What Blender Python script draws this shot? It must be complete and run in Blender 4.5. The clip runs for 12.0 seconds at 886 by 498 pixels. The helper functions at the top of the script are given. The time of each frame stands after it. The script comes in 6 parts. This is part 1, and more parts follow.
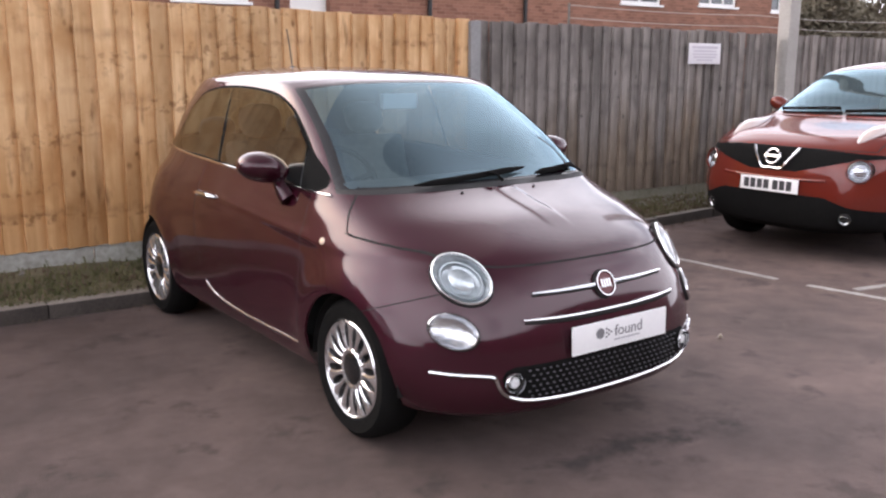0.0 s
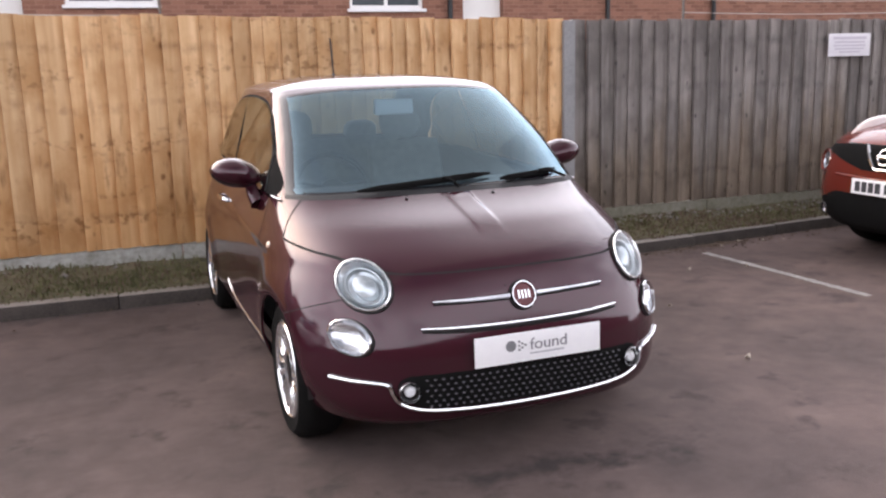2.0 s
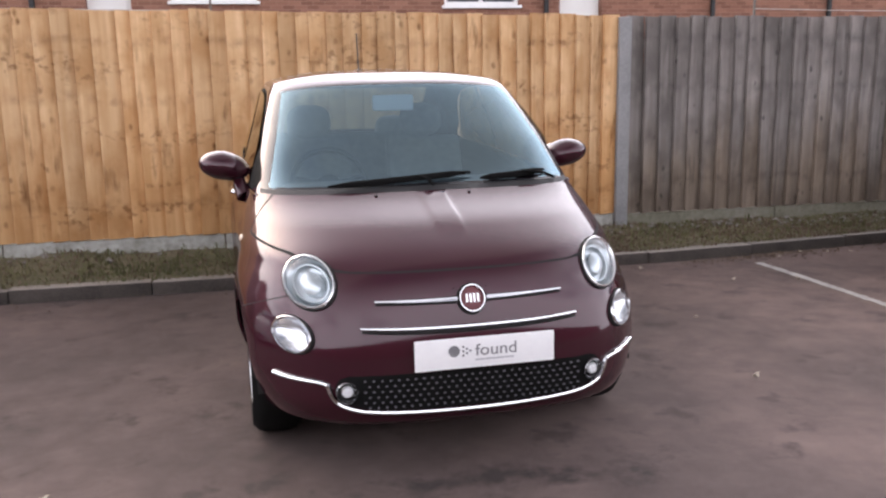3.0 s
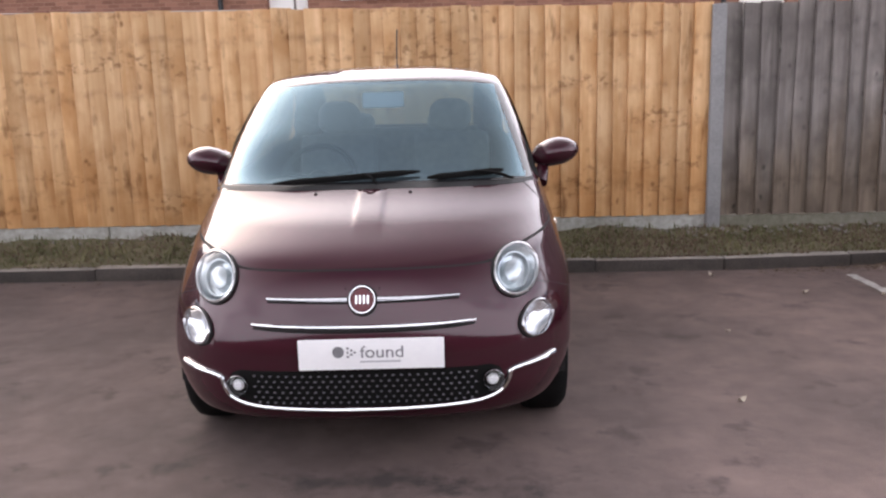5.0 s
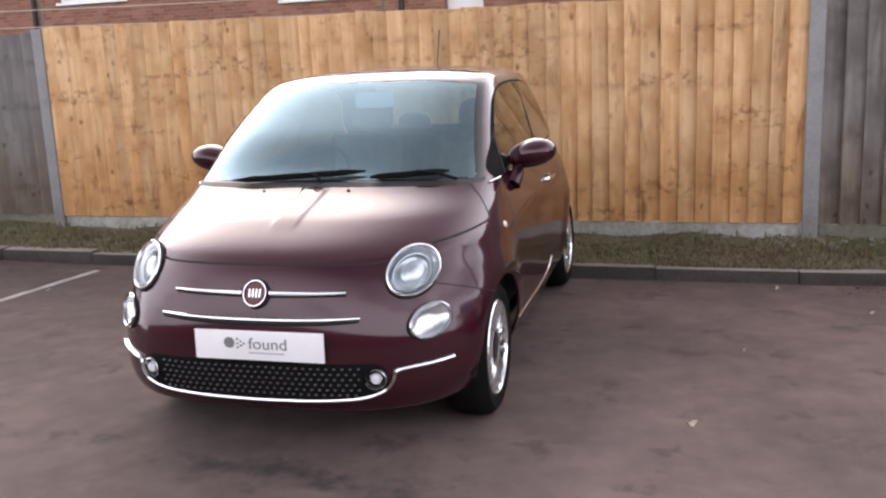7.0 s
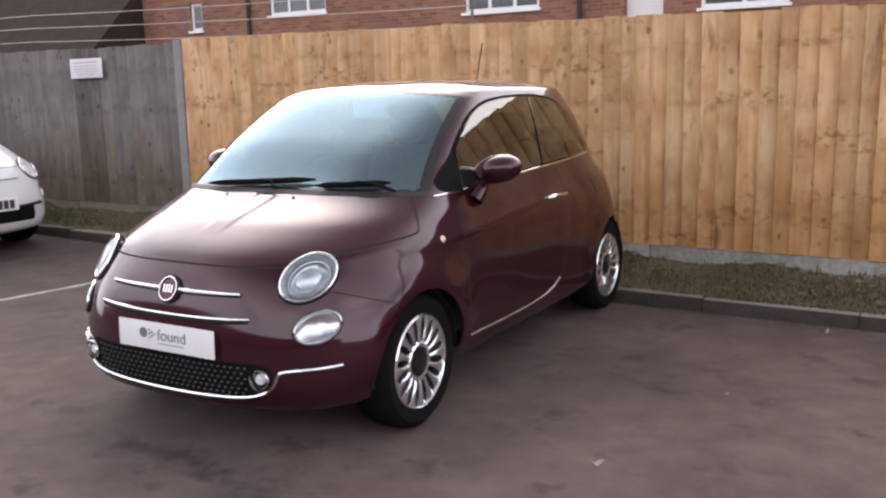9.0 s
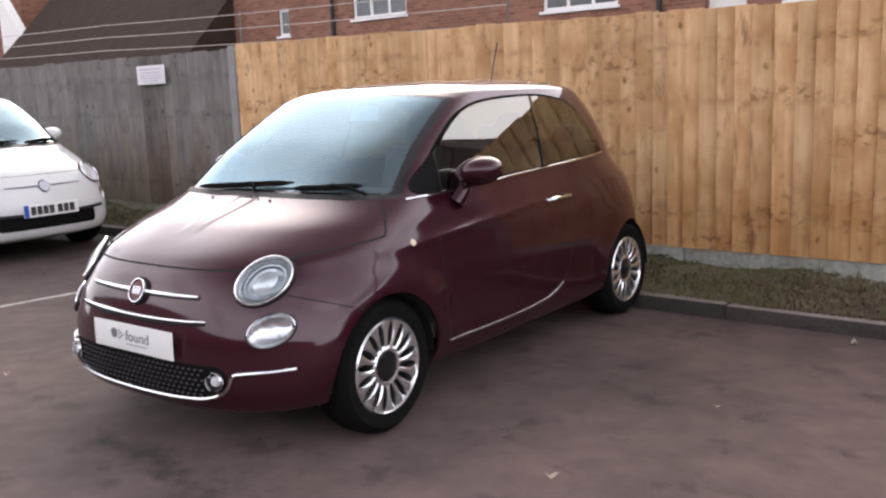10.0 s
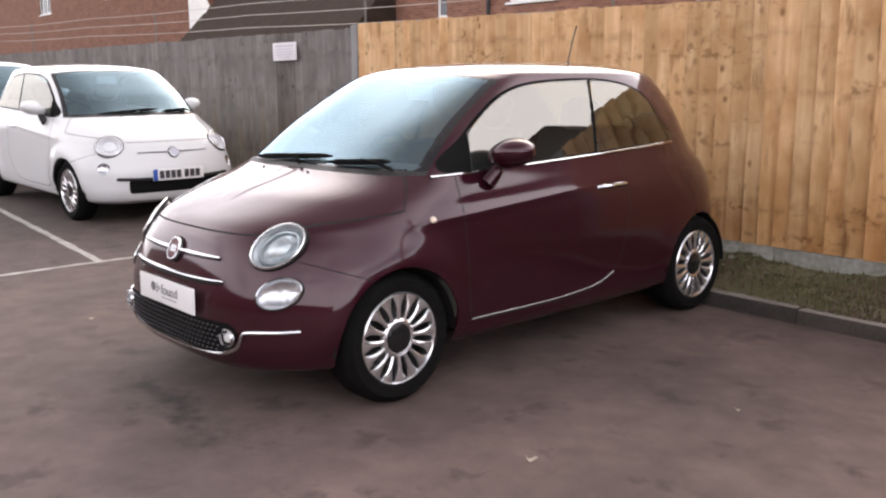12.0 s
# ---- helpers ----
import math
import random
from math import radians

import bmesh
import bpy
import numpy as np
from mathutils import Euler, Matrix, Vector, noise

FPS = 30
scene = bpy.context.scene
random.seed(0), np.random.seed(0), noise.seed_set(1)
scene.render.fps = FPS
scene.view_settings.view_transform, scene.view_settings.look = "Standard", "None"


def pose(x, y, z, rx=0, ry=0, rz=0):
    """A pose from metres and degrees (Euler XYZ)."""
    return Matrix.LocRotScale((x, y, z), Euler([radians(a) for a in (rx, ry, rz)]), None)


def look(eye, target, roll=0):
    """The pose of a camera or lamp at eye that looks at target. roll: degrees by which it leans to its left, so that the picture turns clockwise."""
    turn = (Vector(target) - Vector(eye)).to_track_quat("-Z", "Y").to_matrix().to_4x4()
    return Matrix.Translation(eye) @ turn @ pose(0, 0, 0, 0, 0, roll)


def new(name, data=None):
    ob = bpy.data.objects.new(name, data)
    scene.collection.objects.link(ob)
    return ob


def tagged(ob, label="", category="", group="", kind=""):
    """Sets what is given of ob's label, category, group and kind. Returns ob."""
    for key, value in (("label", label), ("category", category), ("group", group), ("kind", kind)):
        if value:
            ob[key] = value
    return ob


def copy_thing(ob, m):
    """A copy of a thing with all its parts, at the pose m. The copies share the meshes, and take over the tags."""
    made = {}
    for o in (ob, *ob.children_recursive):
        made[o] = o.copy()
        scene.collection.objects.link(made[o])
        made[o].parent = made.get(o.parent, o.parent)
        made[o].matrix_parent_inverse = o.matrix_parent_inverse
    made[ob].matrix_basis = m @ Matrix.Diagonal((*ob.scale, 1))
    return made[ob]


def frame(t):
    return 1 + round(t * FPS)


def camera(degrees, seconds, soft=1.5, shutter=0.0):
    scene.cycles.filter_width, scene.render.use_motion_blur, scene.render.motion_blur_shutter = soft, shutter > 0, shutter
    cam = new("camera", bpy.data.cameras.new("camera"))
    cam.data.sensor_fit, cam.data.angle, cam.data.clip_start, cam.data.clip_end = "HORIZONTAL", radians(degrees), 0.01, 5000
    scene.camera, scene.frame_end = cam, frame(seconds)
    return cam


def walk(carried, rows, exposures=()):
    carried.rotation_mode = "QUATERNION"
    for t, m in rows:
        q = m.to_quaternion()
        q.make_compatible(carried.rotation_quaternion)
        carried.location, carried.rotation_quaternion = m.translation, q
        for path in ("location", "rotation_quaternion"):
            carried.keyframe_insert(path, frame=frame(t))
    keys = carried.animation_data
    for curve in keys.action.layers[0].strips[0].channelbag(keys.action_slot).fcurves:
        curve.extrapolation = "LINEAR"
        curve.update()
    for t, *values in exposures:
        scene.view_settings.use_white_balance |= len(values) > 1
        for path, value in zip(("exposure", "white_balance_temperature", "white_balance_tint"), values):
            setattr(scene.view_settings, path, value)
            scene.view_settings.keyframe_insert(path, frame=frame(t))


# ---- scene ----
cam = camera(53.0, 12.0, soft=2.3)
PATH = [
    (0, (0.364, 0.202, 1.498), (1.474, 1.816, 1.095), 0.2),
    (0.5, (0.608, 0.001, 1.507), (1.603, 1.685, 1.093), -0.7),
    (1, (0.837, -0.163, 1.501), (1.751, 1.569, 1.096), 0.3),
    (1.5, (1.129, -0.238, 1.506), (1.917, 1.557, 1.11), -0.2),
    (2, (1.429, -0.324, 1.505), (2.09, 1.521, 1.109), -1.5),
    (2.5, (1.758, -0.432, 1.5), (2.308, 1.451, 1.112), -0.7),
    (3, (2.052, -0.416, 1.487), (2.459, 1.502, 1.09), -0.9),
    (3.2, (2.151, -0.388, 1.476), (2.519, 1.538, 1.081), -0.9),
    (4.8, (3.136, -0.478, 1.488), (3.097, 1.481, 1.085), -1.3),
    (5, (3.228, -0.468, 1.5), (3.148, 1.488, 1.09), -1.6),
    (5.5, (3.587, -0.488, 1.499), (3.376, 1.462, 1.106), -1.3),
    (6, (3.871, -0.451, 1.478), (3.574, 1.488, 1.09), -1.1),
    (6.5, (4.154, -0.34, 1.487), (3.704, 1.564, 1.072), -1.7),
    (7, (4.459, -0.259, 1.466), (3.871, 1.611, 1.07), -2.4),
    (7.2, (4.598, -0.245, 1.475), (3.966, 1.612, 1.086), -1.7),
    (8.8, (5.483, 0.213, 1.445), (4.476, 1.905, 1.092), -1.8),
    (9, (5.594, 0.262, 1.434), (4.547, 1.929, 1.079), -1.3),
    (9.5, (5.807, 0.451, 1.4), (4.678, 2.066, 1.057), -2.0),
    (10, (6.027, 0.64, 1.421), (4.79, 2.173, 1.074), -2.2),
    (10.5, (6.295, 0.774, 1.398), (4.96, 2.226, 1.061), -0.7),
    (11, (6.436, 0.911, 1.397), (5.029, 2.289, 1.045), -0.6),
    (11.5, (6.479, 1.025, 1.389), (5.028, 2.359, 1.048), -0.1),
    (12, (6.52, 1.035, 1.39), (5.021, 2.306, 1.017), -0.4),
]
walk(cam, [(t, look(eye, target, roll)) for t, eye, target, roll in PATH],
     exposures=[(0, 0.36, 6500, 20), (3, 0.39, 6500, 20), (7, 0.42, 6500, 20), (9.3, 0.18, 6520, 20), (12, 0.34, 6820, 20)])

# ---- light: a bright overcast sky, with the low sun behind thin cloud beyond the fence ----
SUN_EL, SUN_AZ = 28.0, -36.0
SUN_DIR = Vector((math.sin(radians(SUN_AZ)) * math.cos(radians(SUN_EL)), math.cos(radians(SUN_AZ)) * math.cos(radians(SUN_EL)), math.sin(radians(SUN_EL))))
world = bpy.data.worlds.new("sky")
scene.world = world
world.use_nodes = True
wn, wl = world.node_tree.nodes, world.node_tree.links


def wmath(op, a, b=None, c=None):
    q = wn.new("ShaderNodeMath")
    q.operation = op
    for k, v in enumerate((a, b, c)):
        if v is None:
            continue
        if isinstance(v, (int, float)):
            q.inputs[k].default_value = v
        else:
            wl.new(v, q.inputs[k])
    return q.outputs[0]


sky = wn.new("ShaderNodeTexSky")
sky.sky_type, sky.sun_disc = "NISHITA", False
sky.sun_elevation, sky.sun_rotation = radians(SUN_EL), radians(SUN_AZ)
sky.air_density, sky.dust_density, sky.ozone_density = 1.0, 2.0, 1.0
tc, mp, cn, cr, mixc, sep, dot, cloud = (wn.new("ShaderNodeTexCoord"), wn.new("ShaderNodeMapping"), wn.new("ShaderNodeTexNoise"), wn.new("ShaderNodeValToRGB"),
                                         wn.new("ShaderNodeMix"), wn.new("ShaderNodeSeparateXYZ"), wn.new("ShaderNodeVectorMath"), wn.new("ShaderNodeMix"))
mixc.data_type = cloud.data_type = "RGBA"
dot.operation = "DOT_PRODUCT"
dot.inputs[1].default_value = SUN_DIR
mp.inputs["Scale"].default_value = (1.0, 1.0, 2.0)
cn.inputs["Scale"].default_value, cn.inputs["Detail"].default_value, cn.inputs["Roughness"].default_value = 1.4, 4, 0.5
cr.color_ramp.elements[0].position, cr.color_ramp.elements[1].position = 0.18, 0.48
for q in (mp, sep, dot):
    wl.new(tc.outputs["Generated"], q.inputs[0])
wl.new(mp.outputs[0], cn.inputs[0]), wl.new(cn.outputs[0], cr.inputs[0])
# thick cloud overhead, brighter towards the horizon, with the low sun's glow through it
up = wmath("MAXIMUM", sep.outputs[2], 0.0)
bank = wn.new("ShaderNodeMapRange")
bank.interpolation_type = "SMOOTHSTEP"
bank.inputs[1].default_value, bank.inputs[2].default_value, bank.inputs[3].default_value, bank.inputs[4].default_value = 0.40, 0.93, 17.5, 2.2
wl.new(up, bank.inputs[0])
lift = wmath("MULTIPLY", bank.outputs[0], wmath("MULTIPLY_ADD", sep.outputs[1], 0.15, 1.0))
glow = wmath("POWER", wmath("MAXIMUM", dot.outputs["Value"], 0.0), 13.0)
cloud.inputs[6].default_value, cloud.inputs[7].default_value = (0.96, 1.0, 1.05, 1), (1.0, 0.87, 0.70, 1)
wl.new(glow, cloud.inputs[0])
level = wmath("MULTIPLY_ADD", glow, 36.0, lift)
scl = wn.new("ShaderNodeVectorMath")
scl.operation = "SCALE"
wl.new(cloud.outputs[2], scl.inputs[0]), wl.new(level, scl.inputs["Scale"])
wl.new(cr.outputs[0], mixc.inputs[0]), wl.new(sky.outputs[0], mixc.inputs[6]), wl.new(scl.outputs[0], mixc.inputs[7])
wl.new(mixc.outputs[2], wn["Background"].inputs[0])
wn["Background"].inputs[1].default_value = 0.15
sun = new("sun", bpy.data.lights.new("sun", "SUN"))
sun.data.energy, sun.data.angle, sun.data.color = 0.6, radians(140), (1.0, 0.90, 0.76)
sun.matrix_world = look((0, 0, 30), Vector((0, 0, 30)) - SUN_DIR)
scene.view_settings.exposure = 0.0


# ---- materials ----
def mat(name, c1, c2=None, rough=0.5, metal=0.0, coat=0.0, spec=0.5, scale=8.0, fine=60.0, bump=0.0, bscale=120.0, stretch=(1, 1, 1),
        rnd=0.0, emit=None, rvar=0.0):
    """A procedural surface: two tones mixed by coarse and fine noise, a fine relief, and a tone that varies from object to object."""
    m = bpy.data.materials.new(name)
    m.use_nodes = True
    n, l = m.node_tree.nodes, m.node_tree.links
    b = n["Principled BSDF"]
    b.inputs["Roughness"].default_value, b.inputs["Metallic"].default_value = rough, metal
    b.inputs["Coat Weight"].default_value, b.inputs["Coat Roughness"].default_value = coat, 0.03
    b.inputs["Specular IOR Level"].default_value = spec
    b.inputs["Base Color"].default_value = (*c1, 1)
    if c2:
        t, mpn = n.new("ShaderNodeTexCoord"), n.new("ShaderNodeMapping")
        mpn.inputs["Scale"].default_value = stretch
        l.new(t.outputs["Object"], mpn.inputs[0])
        if rnd:
            oi, cmb = n.new("ShaderNodeObjectInfo"), n.new("ShaderNodeVectorMath")
            cmb.operation = "MULTIPLY_ADD"
            cmb.inputs[1].default_value = (31, 17, 23)
            l.new(oi.outputs["Random"], cmb.inputs[0]), l.new(mpn.outputs[0], cmb.inputs[2])
            vec = cmb.outputs[0]
        else:
            vec = mpn.outputs[0]
        a, f, mx, add = n.new("ShaderNodeTexNoise"), n.new("ShaderNodeTexNoise"), n.new("ShaderNodeMix"), n.new("ShaderNodeMath")
        a.inputs["Scale"].default_value, a.inputs["Detail"].default_value = scale, 5
        f.inputs["Scale"].default_value, f.inputs["Detail"].default_value = fine, 3
        l.new(vec, a.inputs["Vector"]), l.new(vec, f.inputs["Vector"])
        mx.data_type, add.operation = "RGBA", "MULTIPLY_ADD"
        mx.inputs[6].default_value, mx.inputs[7].default_value = (*c1, 1), (*c2, 1)
        sub = n.new("ShaderNodeMapRange")
        sub.inputs[1].default_value, sub.inputs[2].default_value = 0.3, 0.7
        l.new(f.outputs[0], add.inputs[0])
        add.inputs[1].default_value = 0.45
        sc2 = n.new("ShaderNodeMath")
        sc2.operation = "MULTIPLY"
        sc2.inputs[1].default_value = 0.55
        l.new(a.outputs[0], sc2.inputs[0]), l.new(sc2.outputs[0], add.inputs[2]), l.new(add.outputs[0], sub.inputs[0])
        l.new(sub.outputs[0], mx.inputs[0])
        out = mx.outputs[2]
        if rnd:
            hsv, mr = n.new("ShaderNodeHueSaturation"), n.new("ShaderNodeMapRange")
            mr.inputs[3].default_value, mr.inputs[4].default_value = 1 - rnd, 1 + rnd
            l.new(oi.outputs["Random"], mr.inputs[0]), l.new(mr.outputs[0], hsv.inputs["Value"]), l.new(out, hsv.inputs["Color"])
            out = hsv.outputs[0]
        l.new(out, b.inputs["Base Color"])
        if rvar:
            rm = n.new("ShaderNodeMapRange")
            rm.inputs[3].default_value, rm.inputs[4].default_value = rough - rvar, rough + rvar
            l.new(a.outputs[0], rm.inputs[0]), l.new(rm.outputs[0], b.inputs["Roughness"])
        if bump:
            bt, bn = n.new("ShaderNodeTexNoise"), n.new("ShaderNodeBump")
            bt.inputs["Scale"].default_value, bt.inputs["Detail"].default_value = bscale, 4
            l.new(vec, bt.inputs["Vector"]), l.new(bt.outputs[0], bn.inputs["Height"])
            bn.inputs["Strength"].default_value, bn.inputs["Distance"].default_value = bump, 0.01
            l.new(bn.outputs[0], b.inputs["Normal"])
    if emit:
        b.inputs["Emission Color"].default_value, b.inputs["Emission Strength"].default_value = (*emit[:3], 1), emit[3]
    return m


def glass_mat(name, tint, ior=1.5, coat=(1.0, 1.0, 1.0)):
    """A thin pane: mostly clear, with the gloss of glass that grows towards grazing."""
    m = bpy.data.materials.new(name)
    m.use_nodes = True
    n, l = m.node_tree.nodes, m.node_tree.links
    n.remove(n["Principled BSDF"])
    t, g, f, x = n.new("ShaderNodeBsdfTransparent"), n.new("ShaderNodeBsdfGlossy"), n.new("ShaderNodeLayerWeight"), n.new("ShaderNodeMixShader")
    p5, gloss = n.new("ShaderNodeMath"), n.new("ShaderNodeMath")
    f0 = ((ior - 1) / (ior + 1)) ** 2
    p5.operation, gloss.operation = "POWER", "MULTIPLY_ADD"
    p5.inputs[1].default_value, gloss.inputs[1].default_value, gloss.inputs[2].default_value = 5.0, 1 - f0, f0
    l.new(f.outputs["Facing"], p5.inputs[0]), l.new(p5.outputs[0], gloss.inputs[0])
    g.inputs[0].default_value = (*coat, 1)
    t.inputs[0].default_value, g.inputs["Roughness"].default_value, f.inputs["Blend"].default_value = (*tint, 1), 0.01, 0.5
    l.new(gloss.outputs[0], x.inputs[0]), l.new(t.outputs[0], x.inputs[1]), l.new(g.outputs[0], x.inputs[2])
    l.new(x.outputs[0], n["Material Output"].inputs[0])
    return m


def paint_mat(name, c1, c2, coat=1.0, rough=0.35, metal=0.0):
    m = mat(name, c1, c2, rough, metal, coat, spec=0.0, scale=2.0, fine=700.0)
    m.node_tree.nodes["Principled BSDF"].inputs["Coat IOR"].default_value = 1.50
    m.node_tree.nodes["Principled BSDF"].inputs["Coat Roughness"].default_value = 0.08
    return m


M = {
    "maroon": paint_mat("maroon_paint", (0.0345, 0.0057, 0.0118), (0.044, 0.0073, 0.0150), rough=0.36, metal=0.40),
    "white": paint_mat("white_paint", (0.66, 0.68, 0.69), (0.71, 0.72, 0.72)),
    "red": paint_mat("red_paint", (0.115, 0.0165, 0.0105), (0.145, 0.021, 0.013), metal=0.2),
    "gap": mat("panel_gap", (0.008, 0.007, 0.007), rough=0.9),
    "black": mat("black_plastic", (0.009, 0.009, 0.0095), (0.016, 0.016, 0.017), 0.55, scale=30, fine=300, bump=0.1, bscale=400),
    "grille_black": mat("grille_black", (0.006, 0.006, 0.006), (0.009, 0.009, 0.009), 0.85, spec=0.08, scale=30, fine=200, bump=0.2, bscale=300),
    "pale_ink": mat("pale_ink", (0.42, 0.42, 0.44), (0.48, 0.48, 0.50), 0.5),
    "gloss_black": mat("gloss_black", (0.010, 0.010, 0.011), (0.014, 0.014, 0.015), 0.15, scale=20, fine=200),
    "frit": mat("screen_border", (0.012, 0.012, 0.014), (0.018, 0.018, 0.020), 0.05, scale=20, fine=200),
    "chrome": mat("chrome", (0.66, 0.66, 0.67), (0.56, 0.56, 0.58), 0.08, 1.0, scale=6, fine=60),
    "alloy": mat("alloy", (0.86, 0.86, 0.87), (0.74, 0.74, 0.76), 0.22, 0.92, scale=10, fine=90),
    "tyre": mat("tyre_rubber", (0.004, 0.004, 0.004), (0.008, 0.0078, 0.0075), 0.9, spec=0.12, scale=20, fine=160, bump=0.3, bscale=90),
    "windscreen": glass_mat("windscreen_glass", (0.38, 0.50, 0.56), 2.6, (0.62, 0.87, 1.0)),
    "glass": glass_mat("side_glass", (0.25, 0.27, 0.26), 2.3, (1.0, 0.98, 0.90)),
    "rear_glass": glass_mat("rear_glass", (0.52, 0.62, 0.64), 1.5),
    "lens": glass_mat("lamp_lens", (0.93, 0.94, 0.95), 1.5),
    "reflector": mat("lamp_reflector", (0.55, 0.57, 0.60), (0.85, 0.86, 0.88), 0.22, 1.0, scale=18, fine=90, bump=0.3, bscale=30),
    "stud": mat("grille_stud", (0.26, 0.26, 0.29), (0.34, 0.34, 0.38), 0.3, 0.8, scale=12, fine=80),
    "lamp_ring": mat("lamp_ring", (0.90, 0.90, 0.91), (0.80, 0.81, 0.82), 0.26, 0.85, scale=12, fine=80),
    "bowl": mat("lamp_bowl", (0.36, 0.41, 0.43), (0.62, 0.67, 0.69), 0.28, 0.7, scale=30, fine=90),
    "white_plastic": mat("white_plastic", (0.88, 0.88, 0.88), (0.82, 0.82, 0.83), 0.35, scale=5, fine=50),
    "ink": mat("dark_ink", (0.03, 0.03, 0.035), (0.05, 0.05, 0.055), 0.5),
    "grey_ink": mat("grey_ink", (0.16, 0.16, 0.17), (0.22, 0.22, 0.23), 0.5),
    "badge_red": mat("badge_red", (0.085, 0.008, 0.014), (0.12, 0.012, 0.018), 0.4),
    "blue": mat("plate_blue", (0.02, 0.09, 0.42), (0.03, 0.11, 0.48), 0.35),
    "seat": mat("seat_cloth", (0.20, 0.195, 0.19), (0.30, 0.29, 0.28), 0.9, scale=25, fine=220, bump=0.3, bscale=300),
    "dash": mat("dash_plastic", (0.10, 0.095, 0.095), (0.14, 0.135, 0.13), 0.6, scale=20, fine=200),
    "mirror": mat("mirror_glass", (0.9, 0.9, 0.9), rough=0.02, metal=1.0),
    "orange": mat("repeater_lens", (0.75, 0.60, 0.45), (0.82, 0.70, 0.55), 0.15, coat=0.5),
}


# ---- mesh helpers ----
def from_bm(bm, name="mesh", smooth=True):
    me = bpy.data.meshes.new(name)
    bmesh.ops.recalc_face_normals(bm, faces=bm.faces)
    bm.to_mesh(me)
    bm.free()
    if smooth:
        me.shade_smooth()
        me.set_sharp_from_angle(angle=radians(38))
    return me


def put(name, me, material, parent=None, label=""):
    ob = new(name, me)
    for k in (material if isinstance(material, (list, tuple)) else [material]):
        if len(me.materials) < (len(material) if isinstance(material, (list, tuple)) else 1):
            me.materials.append(k if not isinstance(k, str) else M[k])
    if parent:
        ob.parent = parent
    if label:
        ob["label"] = label
    return ob


def part(name, bm, material, parent, label="", smooth=True):
    return put(name, from_bm(bm, name, smooth), material, parent, label)


def thing(name, m, label, category, group="", kind=""):
    e = new(name)
    e.empty_display_size = 0.2
    e.matrix_world = m
    return tagged(e, label, category, group, kind)


def box(bm, lo, hi, bevel=0.0, m=None):
    lo, hi = Vector(lo), Vector(hi)
    r = bmesh.ops.create_cube(bm, size=1, matrix=Matrix.LocRotScale((lo + hi) / 2, None, hi - lo))
    vs = r["verts"]
    if bevel:
        es = list({e for v in vs for e in v.link_edges})
        r2 = bmesh.ops.bevel(bm, geom=es, offset=bevel, segments=2, affect="EDGES", profile=0.6)
        vs = list({v for f in r2["faces"] for v in f.verts} | {v for v in vs if v.is_valid})
    if m is not None:
        bmesh.ops.transform(bm, matrix=m, verts=vs)
    return vs


def lathe(bm, prof, seg=32, m=Matrix(), sx=1.0, sz=1.0):
    """Turns (radius, along) pairs about the local y axis."""
    rings = []
    for r, a in prof:
        if r < 1e-6:
            rings.append([bm.verts.new(m @ Vector((0, a, 0)))])
        else:
            rings.append([bm.verts.new(m @ Vector((r * sx * math.cos(2 * math.pi * i / seg), a, r * sz * math.sin(2 * math.pi * i / seg)))) for i in range(seg)])
    for p, q in zip(rings, rings[1:]):
        for i in range(seg):
            j = (i + 1) % seg
            if len(p) == 1 and len(q) == 1:
                continue
            if len(p) == 1:
                bm.faces.new((p[0], q[i], q[j]))
            elif len(q) == 1:
                bm.faces.new((p[i], p[j], q[0]))
            else:
                bm.faces.new((p[i], p[j], q[j], q[i]))


def tube(bm, pts, r, seg=8, flat=1.0, closed=False):
    """A rod of radius r along points; flat squeezes it along z."""
    pts = [Vector(p) for p in pts]
    rings = []
    n = len(pts)
    for i, p in enumerate(pts):
        a, b = pts[(i - 1) % n if closed else max(i - 1, 0)], pts[(i + 1) % n if closed else min(i + 1, n - 1)]
        d = (b - a).normalized()
        s = d.cross(Vector((0, 0, 1)))
        s = s.normalized() if s.length > 1e-4 else Vector((1, 0, 0))
        u = s.cross(d).normalized()
        rr = r(i / max(n - 1, 1)) if callable(r) else r
        rings.append([bm.verts.new(p + s * rr * math.cos(k * 2 * math.pi / seg) + u * rr * flat * math.sin(k * 2 * math.pi / seg)) for k in range(seg)])
    for i in range(n if closed else n - 1):
        p, q = rings[i], rings[(i + 1) % n]
        for k in range(seg):
            j = (k + 1) % seg
            bm.faces.new((p[k], p[j], q[j], q[k]))
    if not closed:
        bm.faces.new(rings[0]), bm.faces.new(rings[-1][::-1])


def smooth_line(pts, n, closed=False):
    """n points on a Catmull-Rom curve through pts."""
    p = np.array(pts, float)
    k = len(p)
    t = np.linspace(0, k if closed else k - 1, n, endpoint=not closed)
    return np.array([spline_at(p, a, closed) for a in t])


def spline_at(p, a, closed=False):
    k = len(p)
    i = int(min(math.floor(a), (k if closed else k - 1) - (0 if closed else 1)))
    f = a - i
    g = (lambda j: p[j % k]) if closed else (lambda j: p[min(max(j, 0), k - 1)] if 0 <= j < k else (2 * p[0] - p[1] if j < 0 else 2 * p[-1] - p[-2]))
    p0, p1, p2, p3 = g(i - 1), g(i), g(i + 1), g(i + 2)
    return 0.5 * (2 * p1 + (p2 - p0) * f + (2 * p0 - 5 * p1 + 4 * p2 - p3) * f * f + (3 * p1 - p0 - 3 * p2 + p3) * f ** 3)


